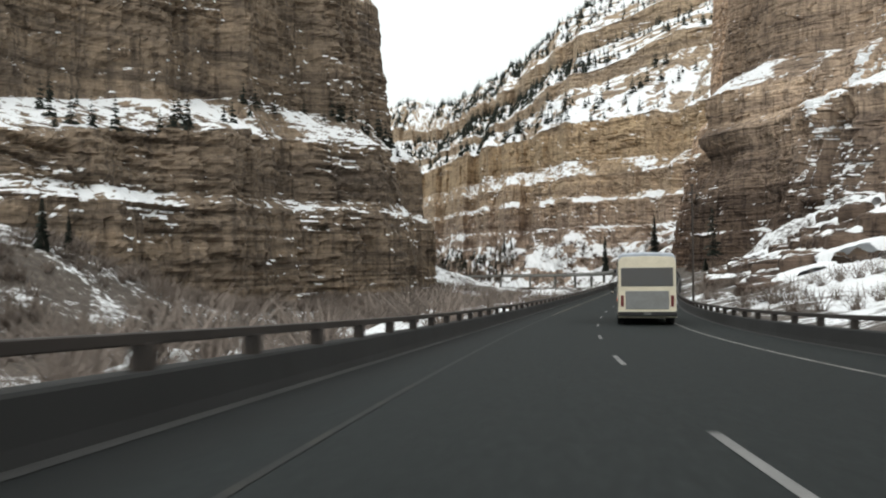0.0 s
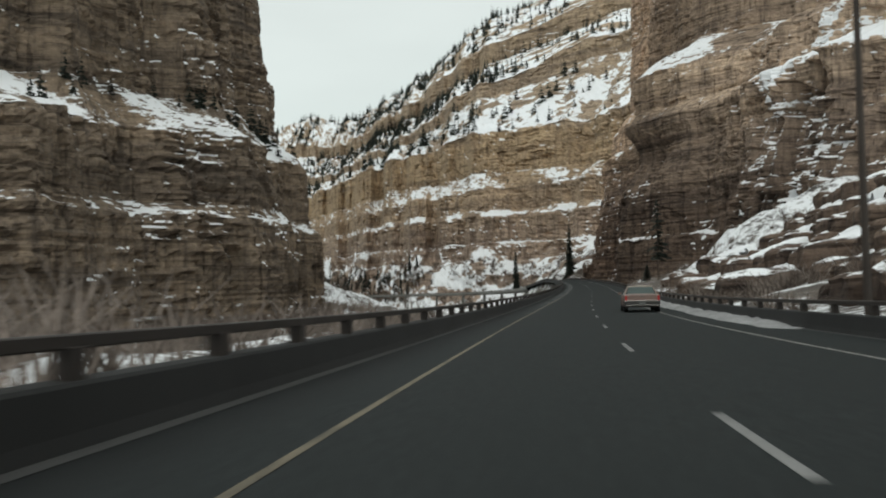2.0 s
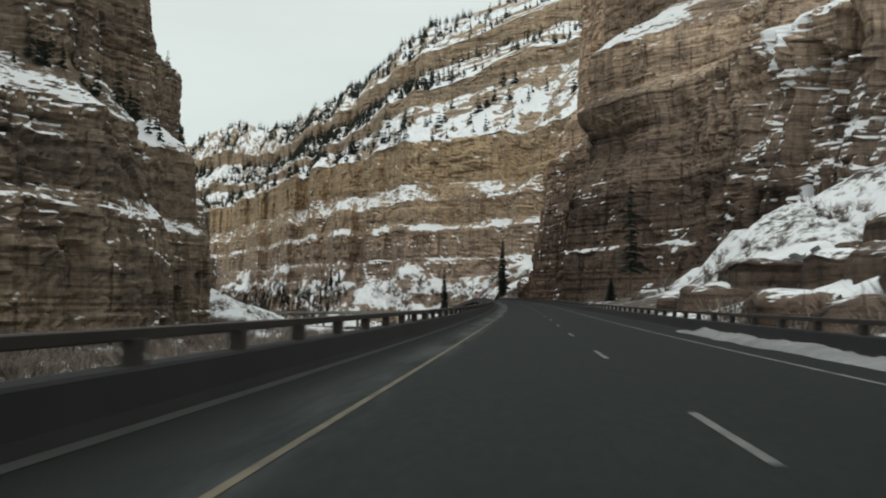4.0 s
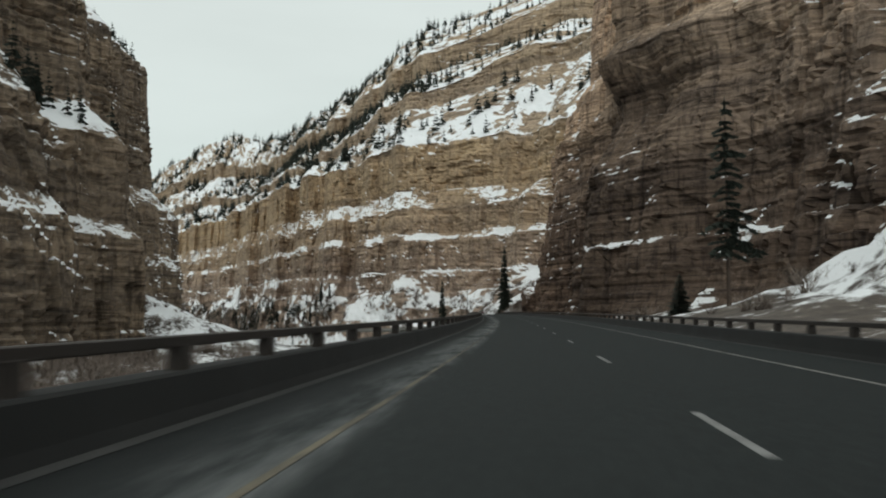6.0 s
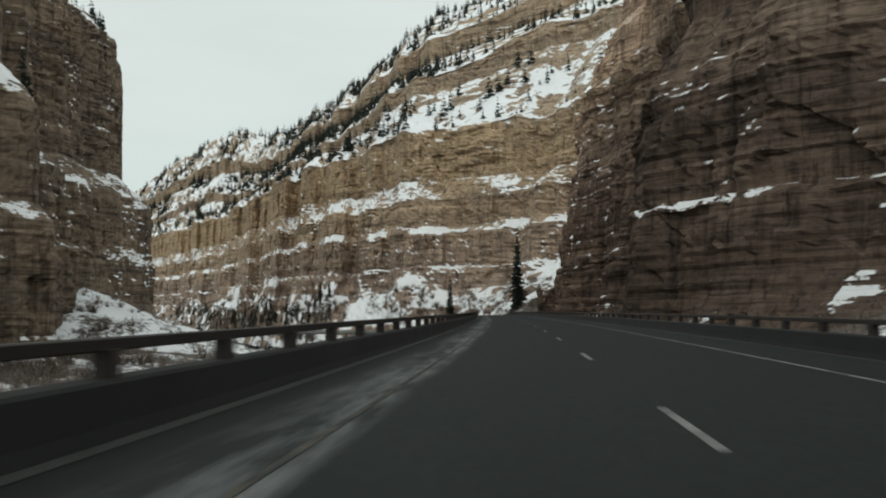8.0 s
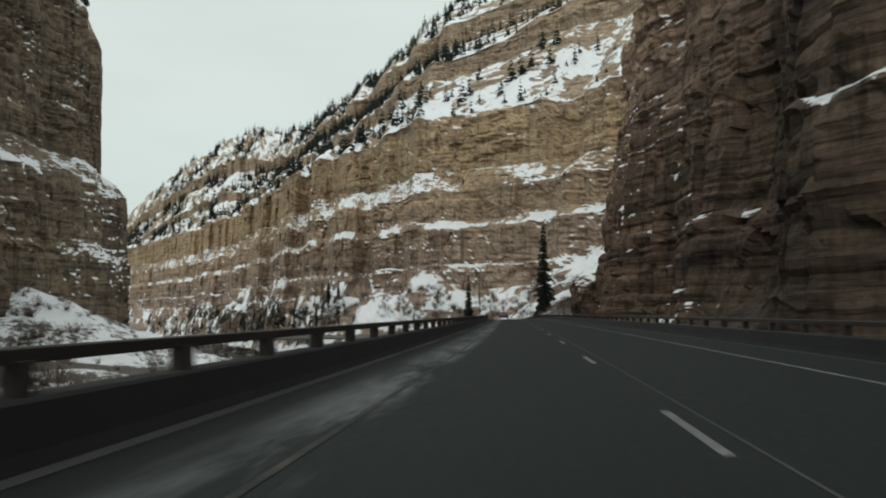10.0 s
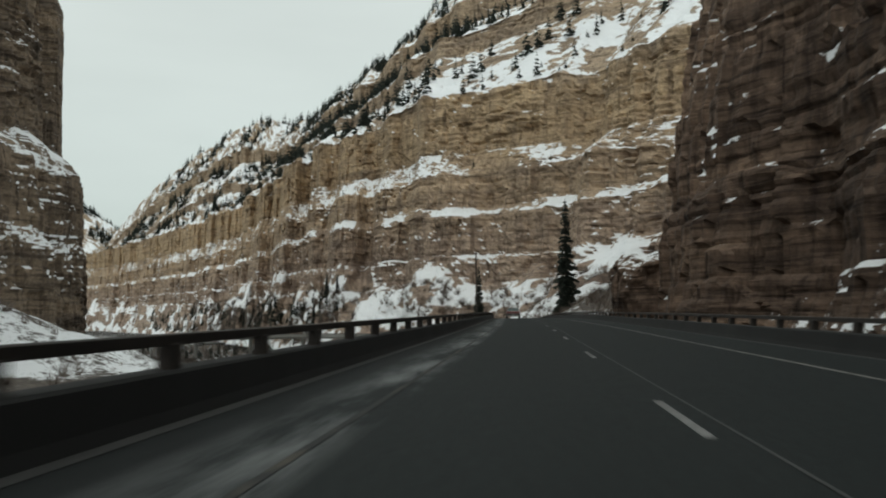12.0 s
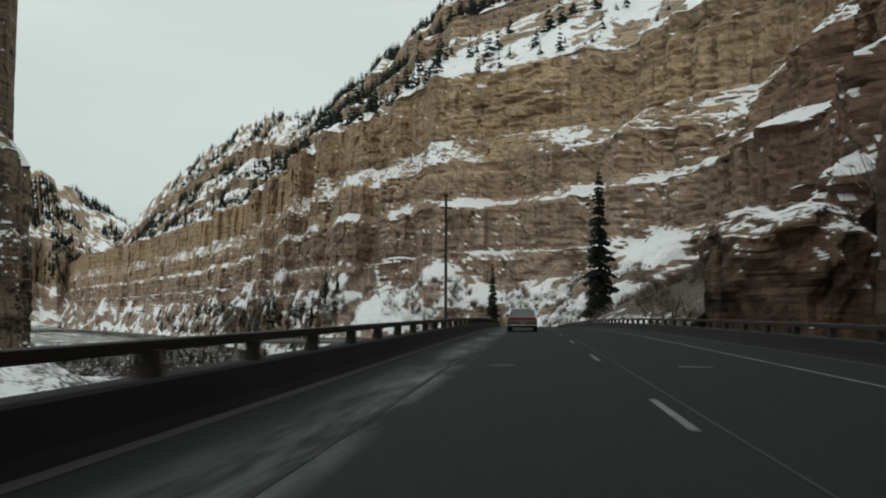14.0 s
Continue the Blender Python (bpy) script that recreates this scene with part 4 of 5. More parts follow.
def outcrop(x, y, z, rx, ry, h, seed, label, group="", drift=0.1):
    n, m = 96, 60
    a = np.linspace(0, 2 * np.pi, n)[None, :]
    t = np.linspace(0, 1, m)[:, None]
    r = np.clip(1.15 - t**3.2, 0, 1) * (0.85 + 0.5 * (fbm(np.cos(a) * 2 + 5, np.sin(a) * 2 + 5, t * 3, seed) - 0.5))
    r = r * (0.9 + 0.25 * fbm(np.cos(a) * 5 + 9, np.sin(a) * 5 + 9, t * 7, seed + 7)) * (0.97 + 0.05 * lattice(np.floor(t * 9).astype(np.int64) + 0 * a.astype(np.int64), np.floor(a * 2.2).astype(np.int64), 0, seed))
    r = np.where(t > 0.97, 0.02, r)
    zz = h * np.sin(t * np.pi / 2) ** 0.8 * (1 + 0.25 * (fbm(np.cos(a) + 3, np.sin(a) + 3, t, seed + 4) - 0.5))
    pts = np.stack([x + rx * r * np.cos(a), y + ry * r * np.sin(a), z + zz + 0 * a], -1)
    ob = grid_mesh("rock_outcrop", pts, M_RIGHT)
    ob.data.attributes.new("drift", "FLOAT", "POINT").data.foreach_set("value", np.full(len(ob.data.vertices), drift, np.float32))
    return tagged(ob, label, "rock outcrop", group)


outcrop(109, 474, -3.0, 6.6, 8.5, 11.0, 5, "rounded dark rock outcrop capped with snow beside the road")
M_SNOW = simple("drifted_snow", (0.78, 0.80, 0.82), 0.7, grain=1.3, vary=0.10, bumpy=0.5, dist=0.06)


def with_drift(ob, value):
    ob.data.attributes.new("drift", "FLOAT", "POINT").data.foreach_set("value", np.full(len(ob.data.vertices), value, np.float32))
    return ob


def rock_block(parent, x, y, z, hx, hy, hz, seed):
    """A squared, layered block of rock with worn corners, about its middle."""
    th, ph = np.linspace(-np.pi / 2, np.pi / 2, 17)[:, None], np.linspace(0, 2 * np.pi, 33)[None, :]
    def worn(c):
        return np.sign(c) * np.abs(c) ** 0.42
    bx, by, bz = worn(np.cos(th)) * worn(np.cos(ph)), worn(np.cos(th)) * worn(np.sin(ph)), worn(np.sin(th)) + 0 * ph
    layer = np.floor((bz + 1) * 3.4).astype(np.int64)
    r = 1 + 0.34 * (fbm(bx * 1.6 + 9, by * 1.6 + 9, bz * 1.2 + 9, seed) - 0.5) + 0.12 * (lattice(layer, layer * 0 + 1, 0, seed) - 0.5)
    top = 1 + 0.5 * (fbm(bx + 5, by + 5, 0 * bz, seed + 3) - 0.5)
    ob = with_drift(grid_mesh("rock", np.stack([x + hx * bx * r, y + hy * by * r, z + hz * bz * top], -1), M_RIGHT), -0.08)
    ob.parent = parent


def snow_sheet(parent, x0, x1, y0, y1, z0, z1, seed):
    """A drift lying aslant on a tread, thick in the middle and ragged at its edge."""
    a, b = np.linspace(-1, 1, 15)[:, None], np.linspace(-1, 1, 23)[None, :]
    body = 1.0 - a**2 * 0.9 - b**2 * 0.9 + 1.5 * (fbm(a * 2.3 + 4, b * 2.3 + 4, 0, seed, 4) - 0.5)
    lift = np.where(body > 0, 0.55 * np.sqrt(np.clip(body, 0, 1)), np.maximum(body, -0.5) * 2.2)
    px, py = (x0 + x1) / 2 + (x1 - x0) / 2 * a + 0 * b, (y0 + y1) / 2 + (y1 - y0) / 2 * b + 0 * a
    ob = grid_mesh("snow", np.stack([px, py, z0 + (z1 - z0) * (a + 1) / 2 + lift - 0.1], -1), M_SNOW, smooth=True)
    ob.parent = parent


def rock_ledge(s, u, wide, deep, h, seed):
    """Rock steps that climb away from the road, snow on their treads; u is the distance of the lowest step."""
    p, turn = on_road(s, u)
    draw = random.Random(seed)
    ob = tagged(new("rock_outcrop"), "broken brown rock steps with snow on their treads", "rock outcrop", "rock ledges below the cliff")
    steps = max(2, round(h / 2.4))
    for k in range(steps):
        x, z = (k + 0.2) * deep * 1.7 / steps, h * (k + 0.5) / steps
        y = -wide
        while y < wide:
            w = draw.uniform(1.1, 2.9)
            if draw.random() < 0.86:
                tall = h / steps * draw.uniform(0.55, 0.95)
                rock_block(ob, x + draw.uniform(-0.6, 0.6), y + w, z - 0.5 * h / steps, deep * 0.75 / steps + 1.2, w * 1.08, tall, seed * 31 + k * 7 + int(y * 3))
            y += w * 2
        for _ in range(2):
            y = draw.uniform(-wide * 0.8, wide * 0.6)
            snow_sheet(ob, x - 0.7, x + deep * 1.7 / steps + 0.9, y - draw.uniform(1.2, 2.2), y + draw.uniform(1.5, 3.6), z + 0.15 * h / steps, z + 0.95 * h / steps, draw.randrange(9999))
    ob.matrix_basis = pose(p.x, p.y, ground_z(p.x, p.y) - 0.6, 0, 0, turn)


for k, (s, u, wide, deep, h) in enumerate(((104, 16, 7, 6, 5), (119, 19, 8, 8, 9), (136, 14, 7, 6, 5), (150, 21, 9, 8, 11), (163, 14, 6, 5, 5), (175, 20, 8, 7, 9), (189, 25, 9, 8, 12), (199, 15, 6, 5, 5))):
    rock_ledge(s, u, wide, deep, h, 60 + k)



def lamp_pole(x, y, z, h, label, arm):
    ob = tagged(new("utility_pole"), label, "pole")
    bm = bmesh.new()
    bmesh.ops.create_cone(bm, cap_ends=True, segments=10, radius1=0.11, radius2=0.075, depth=h, matrix=Matrix.Translation((0, 0, h / 2)))
    part("shaft", bm, M_POLE, ob)
    part("crossarm", box(bmesh.new(), -arm, arm, -0.05, 0.05, h - 0.75, h - 0.63, 0.01), M_POLE, ob)
    part("cap", box(bmesh.new(), -0.12, 0.12, -0.12, 0.12, h - 0.06, h + 0.12, 0.02), M_POLE, ob)
    ob.matrix_basis = pose(x, y, z, 0, 0, 15)
    return ob


lamp_pole(82.0, 460.5, ground_z(82.0, 460.5) - 0.3, 8.4 - ground_z(82, 460.5) - 1.0, "slender dark timber pole beyond the river-side parapet", 0.35)
lamp_pole(20.5, 82.0, ground_z(20.5, 82.0) - 0.3, 12.0, "tall dark timber pole behind the cliff-side parapet", 0.4)


# ploughed snow along the cliff-side parapet
def snow_berm(s0, s1, u0, u1, h, seed):
    n = int((s1 - s0) / 0.35)
    rows_ = []
    for i in range(n):
        q = s0 + (s1 - s0) * i / (n - 1)
        ends = min(1, i / 12, (n - 1 - i) / 12)
        row = []
        for k in range(7):
            f = k / 6
            lump = vnoise(q * 0.9, f * 3.0, 0, seed) * 0.7 + vnoise(q * 2.6, f * 6.0, 0, seed + 3) * 0.4
            spot, _h = on_road(q, u0 + (u1 - u0) * f + 0.25 * (float(vnoise(q * 0.6, f, 0, seed + 5)) - 0.5) * (1 - f), 0)
            row.append((spot.x, spot.y, spot.z - 0.02 + h * ends * math.sin(math.pi * min(1, 0.15 + f * 0.6)) * float(lump) * (f > 0)))
        rows_.append(row)
    return tagged(grid_mesh("snow_berm", np.array(rows_), M_DIRTYSNOW, smooth=True), "dirty ploughed snow bank along the parapet foot", "snow bank")


snow_berm(86, 158, 6.1, RIGHT_KERB + 0.05, 0.28, 3)


# ---------------------------------------------------------------- vehicles
def paint(name, col, rough=0.35, dirt=(0.10, 0.09, 0.075), amount=0.5):
    """Car paint under a film of road dirt that thickens in patches."""
    m, n, l, b = mat(name)
    co = n.new("ShaderNodeTexCoord")
    film = noise_at(n, l, co.outputs["Object"], 1.4, 6.0, (1, 0.5, 1.6), 0.7)
    specks = noise_at(n, l, co.outputs["Object"], 14.0, 4.0)
    k = maprange(n, l, mix(n, l, 0.35, film, specks), 0.35, 0.7, 0.0, amount)
    l.new(mix(n, l, k, col, dirt), b.inputs["Base Color"])
    l.new(maprange(n, l, k, 0, amount + 0.01, rough, 0.75), b.inputs["Roughness"])
    b.inputs["Specular IOR Level"].default_value = 0.4
    return m


def shiny(name, col, rough, metal=0.0, glow=0.0):
    m, n, l, b = mat(name)
    b.inputs["Base Color"].default_value = (*col, 1)
    b.inputs["Roughness"].default_value, b.inputs["Metallic"].default_value = rough, metal
    if glow:
        b.inputs["Emission Color"].default_value, b.inputs["Emission Strength"].default_value = (*col, 1), glow
    return m


M_ROSE = paint("rose_beige_paint", (0.215, 0.138, 0.118), 0.4)
M_ROOF = paint("pale_beige_roof", (0.36, 0.30, 0.25), 0.5)
M_MAROON = paint("faded_maroon_paint", (0.17, 0.095, 0.09), 0.4)
M_PALECAR = paint("pale_grey_paint", (0.42, 0.42, 0.41))
M_MAROON_TOP = paint("greyed_roof_paint", (0.30, 0.24, 0.23), 0.45)
M_GLASS = shiny("green_tinted_car_glass", (0.035, 0.055, 0.05), 0.08)
M_DARKGLASS = shiny("smoked_coach_glass", (0.012, 0.013, 0.014), 0.06)
M_TYRE = simple("dusty_tyre_rubber", (0.022, 0.021, 0.02), 0.9, grain=8.0)
M_RIM = simple("dull_wheel_rim", (0.30, 0.27, 0.24), 0.5, 0.6, grain=9.0)
M_CHROME = shiny("worn_chrome", (0.45, 0.43, 0.41), 0.25, 1.0)
M_BUMPER = simple("dark_bumper", (0.035, 0.032, 0.03), 0.6, grain=6.0)
M_RED = shiny("lit_red_tail_lamp", (0.30, 0.012, 0.012), 0.3, 0.0, 0.12)
M_DULLRED = shiny("red_tail_lamp", (0.12, 0.014, 0.014), 0.3)
M_AMBER = shiny("lit_amber_marker", (0.9, 0.16, 0.04), 0.3, 0.0, 0.6)
M_PLATE = simple("grey_plate", (0.12, 0.125, 0.12), 0.6)
M_BLACK = simple("black_rubber_trim", (0.014, 0.014, 0.014), 0.7)
M_CREAM = paint("dirty_cream_coach_paint", (0.76, 0.70, 0.55), 0.45, (0.30, 0.26, 0.19), 0.45)
M_SILVER = simple("brushed_roof_metal", (0.42, 0.46, 0.52), 0.4, 0.5, grain=3.0)
M_GREY = paint("faded_grey_livery", (0.23, 0.24, 0.24), 0.5)
M_CHARCOAL = paint("charcoal_livery", (0.085, 0.087, 0.09), 0.5)


M_FLAGWHITE = shiny("flag_white", (0.6, 0.58, 0.54), 0.5)
M_FLAGRED = shiny("flag_red", (0.35, 0.05, 0.05), 0.5)
M_FLAGBLUE = shiny("flag_blue", (0.05, 0.08, 0.22), 0.5)


def smooth_faces(bm):
    for f in bm.faces:
        f.smooth = True
    return bm


def loft(bm, loops):
    rings = [[bm.verts.new(p) for p in loop] for loop in loops]
    for a, b in zip(rings, rings[1:]):
        for i in range(len(a)):
            j = (i + 1) % len(a)
            bm.faces.new((a[i], a[j], b[j], b[i]))
    bm.faces.new(rings[0][::-1])
    bm.faces.new(rings[-1])
    bmesh.ops.recalc_face_normals(bm, faces=bm.faces)
    return bm


def shell(y, w, z0, z1, crown=0.02):
    half = [(w * 0.90, z0), (w * 0.985, z0 + 0.10), (w, z0 + (z1 - z0) * 0.45), (w * 0.975, z1 - 0.09), (w * 0.93, z1 - 0.02), (w * 0.55, z1 + crown * 0.7)]
    return [(x, y, z) for x, z in half] + [(0, y, z1 + crown)] + [(-x, y, z) for x, z in half[::-1]]


def pane(bm, corners, inset=0.0, depth=0.012):
    """A thin slab on four corners, set out along its normal."""
    c = [Vector(p) for p in corners]
    mid = sum(c, Vector()) / 4
    c = [p + (mid - p) * inset for p in c]
    nrm = (c[1] - c[0]).cross(c[3] - c[0]).normalized() * depth
    low, top = [bm.verts.new(p - nrm * 0.5) for p in c], [bm.verts.new(p + nrm) for p in c]
    bm.faces.new(top)
    for i in range(4):
        j = (i + 1) % 4
        bm.faces.new((low[i], low[j], top[j], top[i]))
    return bm


def smoothed(ob):
    for p in ob.data.polygons:
        p.use_smooth = True
    return ob


def wheel(parent, x, y, r, width, side, rim_r=0.62):
    """Tyre with rim and hub, its axle along x; side +1 shows the rim to the right."""
    bm = bmesh.new()
    ring = [(width * 0.5, r * rim_r), (width * 0.5, r * 0.93), (width * 0.36, r), (-width * 0.36, r), (-width * 0.5, r * 0.93), (-width * 0.5, r * rim_r)]
    n = 28
    rings = [[bm.verts.new((px, pr * math.cos(6.28319 * k / n), pr * math.sin(6.28319 * k / n))) for px, pr in ring] for k in range(n)]
    for k in range(n):
        a, b = rings[k], rings[(k + 1) % n]
        for i in range(len(ring) - 1):
            bm.faces.new((a[i], a[i + 1], b[i + 1], b[i]))
    tyre = smoothed(part("wheel", bm, M_TYRE, parent))
    tyre.matrix_basis = pose(x, y, r)
    bm = bmesh.new()
    bmesh.ops.create_cone(bm, cap_ends=True, segments=24, radius1=r * rim_r, radius2=r * rim_r * 0.8, depth=width * 0.5, matrix=pose(side * width * 0.12, 0, 0, 0, 90 * side, 0))
    part("rim", bm, M_RIM, tyre, "dull metal rim")
    bm = bmesh.new()
    bmesh.ops.create_cone(bm, cap_ends=True, segments=12, radius1=r * 0.22, radius2=r * 0.15, depth=width * 0.3, matrix=pose(side * width * 0.42, 0, 0, 0, 90 * side, 0))
    part("hub", bm, M_CHROME, tyre)
    return tyre


def sedan(where, label, paint_mat, roof_mat, boxy, lamp_mat, length=5.0, width=1.84, height=1.40):
    w, L = width / 2, length
    car = tagged(new("sedan_car"), label, "car")
    belt = 0.93 if boxy else 0.90
    body = [shell(0.0, w * 0.94, 0.46, belt - 0.05, 0.0), shell(0.06, w * 0.975, 0.36, belt), shell(0.5, w, 0.27, belt + 0.015), shell(1.2, w, 0.25, belt + 0.02),
            shell(2.6, w, 0.24, belt), shell(3.6, w, 0.25, belt - 0.03), shell(4.5, w * 0.98, 0.27, belt - 0.12), shell(L - 0.08, w * 0.94, 0.36, belt - 0.2), shell(L, w * 0.9, 0.46, belt - 0.28, 0.0)]
    part("body", loft(bmesh.new(), body), paint_mat, car)
    # greenhouse: rear window foot, rear and front of the roof, windscreen foot
    f0, r0, r1, f1 = (1.0, 1.42, 2.75, 3.45) if boxy else (0.75, 1.35, 2.7, 3.5)
    low, top = w * 0.90, w * 0.70
    def cab(y, hw, z, c):
        return [(hw, y, z), (hw * 0.6, y, z + c), (0, y, z + c * 1.3), (-hw * 0.6, y, z + c), (-hw, y, z)]
    zr = height - 0.03
    bm = bmesh.new()
    roof_loops = []
    for y, hw, z in ((r0 - 0.03, top, zr - 0.03), (r0 + 0.1, top, zr), ((r0 + r1) / 2, top * 1.01, zr + 0.01), (r1 - 0.1, top, zr - 0.01), (r1 + 0.02, top * 0.99, zr - 0.04)):
        roof_loops.append([(hw, y, z - 0.035), *cab(y, hw, z, 0.02), (-hw, y, z - 0.035)])
    part("roof", loft(bm, roof_loops), roof_mat, car)
    bm = bmesh.new()
    loft(bm, [[(low * 0.97, f0 + 0.03, belt - 0.03), (-low * 0.97, f0 + 0.03, belt - 0.03), (-top * 0.96, r0 + 0.02, zr - 0.03), (top * 0.96, r0 + 0.02, zr - 0.03)],
              [(low * 0.97, f1 - 0.03, belt - 0.03), (-low * 0.97, f1 - 0.03, belt - 0.03), (-top * 0.96, r1 - 0.02, zr - 0.04), (top * 0.96, r1 - 0.02, zr - 0.04)]])
    part("cabin", bm, M_BLACK, car)
    part("rear_window", pane(bmesh.new(), [(-low * 0.90, f0, belt), (low * 0.90, f0, belt), (top * 0.93, r0, zr - 0.03), (-top * 0.93, r0, zr - 0.03)], 0.03), M_GLASS, car, "green-tinted rear window")
    part("windscreen", pane(bmesh.new(), [(low * 0.90, f1, belt - 0.02), (-low * 0.90, f1, belt - 0.02), (-top * 0.93, r1, zr - 0.04), (top * 0.93, r1, zr - 0.04)], 0.03), M_GLASS, car)
    for side in (-1, 1):
        for ya, yb, ta, tb in ((f0 + 0.28, 2.02, r0 + 0.12, 2.02), (2.10, f1 - 0.25, 2.10, r1 - 0.08)):
            corners = [(side * low, ya, belt + 0.01), (side * low, yb, belt + 0.01), (side * top, tb, zr - 0.05), (side * top, ta, zr - 0.05)]
            part("side_window", pane(bmesh.new(), corners if side > 0 else corners[::-1], 0.02), M_GLASS, car)
        for ya, yb in ((f0, r0),):
            corners = [(side * low * 0.99, ya - 0.02, belt - 0.01), (side * low * 0.99, ya + 0.30, belt - 0.01), (side * top, yb + 0.14, zr - 0.02), (side * top * 0.98, yb - 0.03, zr - 0.02)]
            part("rear_pillar", pane(bmesh.new(), corners if side > 0 else corners[::-1], 0.0, 0.02), roof_mat, car)
        bm = bmesh.new()
        if boxy:
            box(bm, side * w * 0.885 - 0.06, side * w * 0.885 + 0.06, -0.03, 0.14, belt - 0.30, belt - 0.05, 0.015)
        else:
            box(bm, side * w * 0.62 - 0.24, side * w * 0.62 + 0.24, -0.03, 0.10, belt - 0.22, belt - 0.06, 0.015)
        part("tail_lamp", bm, lamp_mat, car, "red tail lamp")
        mirror = part("door_mirror", box(bmesh.new(), side * (w + 0.08) - 0.08, side * (w + 0.08) + 0.08, 3.0, 3.1, belt - 0.02, belt + 0.12, 0.02), paint_mat, car)
        for y in (0.95, 3.95):
            wheel(car, side * (w - 0.13), y, 0.315, 0.20, side)
            bm = bmesh.new()
            bmesh.ops.create_cone(bm, cap_ends=True, segments=24, radius1=0.37, radius2=0.37, depth=0.10, matrix=pose(side * (w - 0.045), y, 0.33, 0, 90, 0))
            part("wheel_arch", bm, M_BLACK, car)
        part("headlamp", box(bmesh.new(), side * w * 0.7 - 0.2, side * w * 0.7 + 0.2, L - 0.06, L + 0.01, belt - 0.40, belt - 0.26, 0.01), M_PLATE, car)
    part("bumper_strip", box(bmesh.new(), -w * 0.985, w * 0.985, -0.10, 0.14, 0.585, 0.635, 0.02), M_CHROME if boxy else paint_mat, car, "bright strip above the bumper")
    part("rear_bumper", box(bmesh.new(), -w * 0.98, w * 0.98, -0.09, 0.2, 0.40, 0.585, 0.04), M_BUMPER, car, "dark rear bumper")
    part("lower_strip", box(bmesh.new(), -w * 0.9, w * 0.9, -0.07, 0.12, 0.355, 0.395, 0.015), M_CHROME, car)
    part("front_bumper", box(bmesh.new(), -w * 0.95, w * 0.95, L - 0.16, L + 0.07, 0.36, 0.56, 0.04), M_BUMPER, car)
    part("plate", box(bmesh.new(), -0.16, 0.16, -0.105, -0.08, 0.43, 0.56), M_PLATE, car, "plain grey licence plate")
    if boxy:
        part("trunk_badge", box(bmesh.new(), -0.06, 0.06, -0.015, 0.02, belt - 0.11, belt - 0.08), M_CHROME, car)
        part("trunk_edge", box(bmesh.new(), -w * 0.88, w * 0.88, 0.0, 0.03, belt - 0.055, belt - 0.04), M_CHROME, car)
    else:
        part("lamp_bar", box(bmesh.new(), -w * 0.36, w * 0.36, -0.01, 0.04, belt - 0.20, belt - 0.08, 0.01), M_DULLRED, car, "dark red bar between the tail lamps")
    car.matrix_basis = where
    return car


def on_wheels(s, u, length):
    """The pose of a vehicle whose tail is s metres along the road."""
    tail, h = on_road(s, u)
    nose, _ = on_road(s + length, u)
    turn = math.degrees(math.atan2(nose.y - tail.y, nose.x - tail.x)) - 90
    rise = math.degrees(math.atan2(nose.z - tail.z, length))
    return pose(*tail, rise, 0, turn)


sedan(on_wheels(108.2, 4.2, 5.2), "large rose-beige sedan with lit red tail lamps on the road", M_ROSE, M_ROOF, True, M_RED, 5.2, 1.88, 1.40)
sedan(on_wheels(468.6, -0.5, 4.7), "faded maroon sedan with a pale roof on the road", M_MAROON, M_MAROON_TOP, False, M_DULLRED, 4.7, 1.76, 1.38)


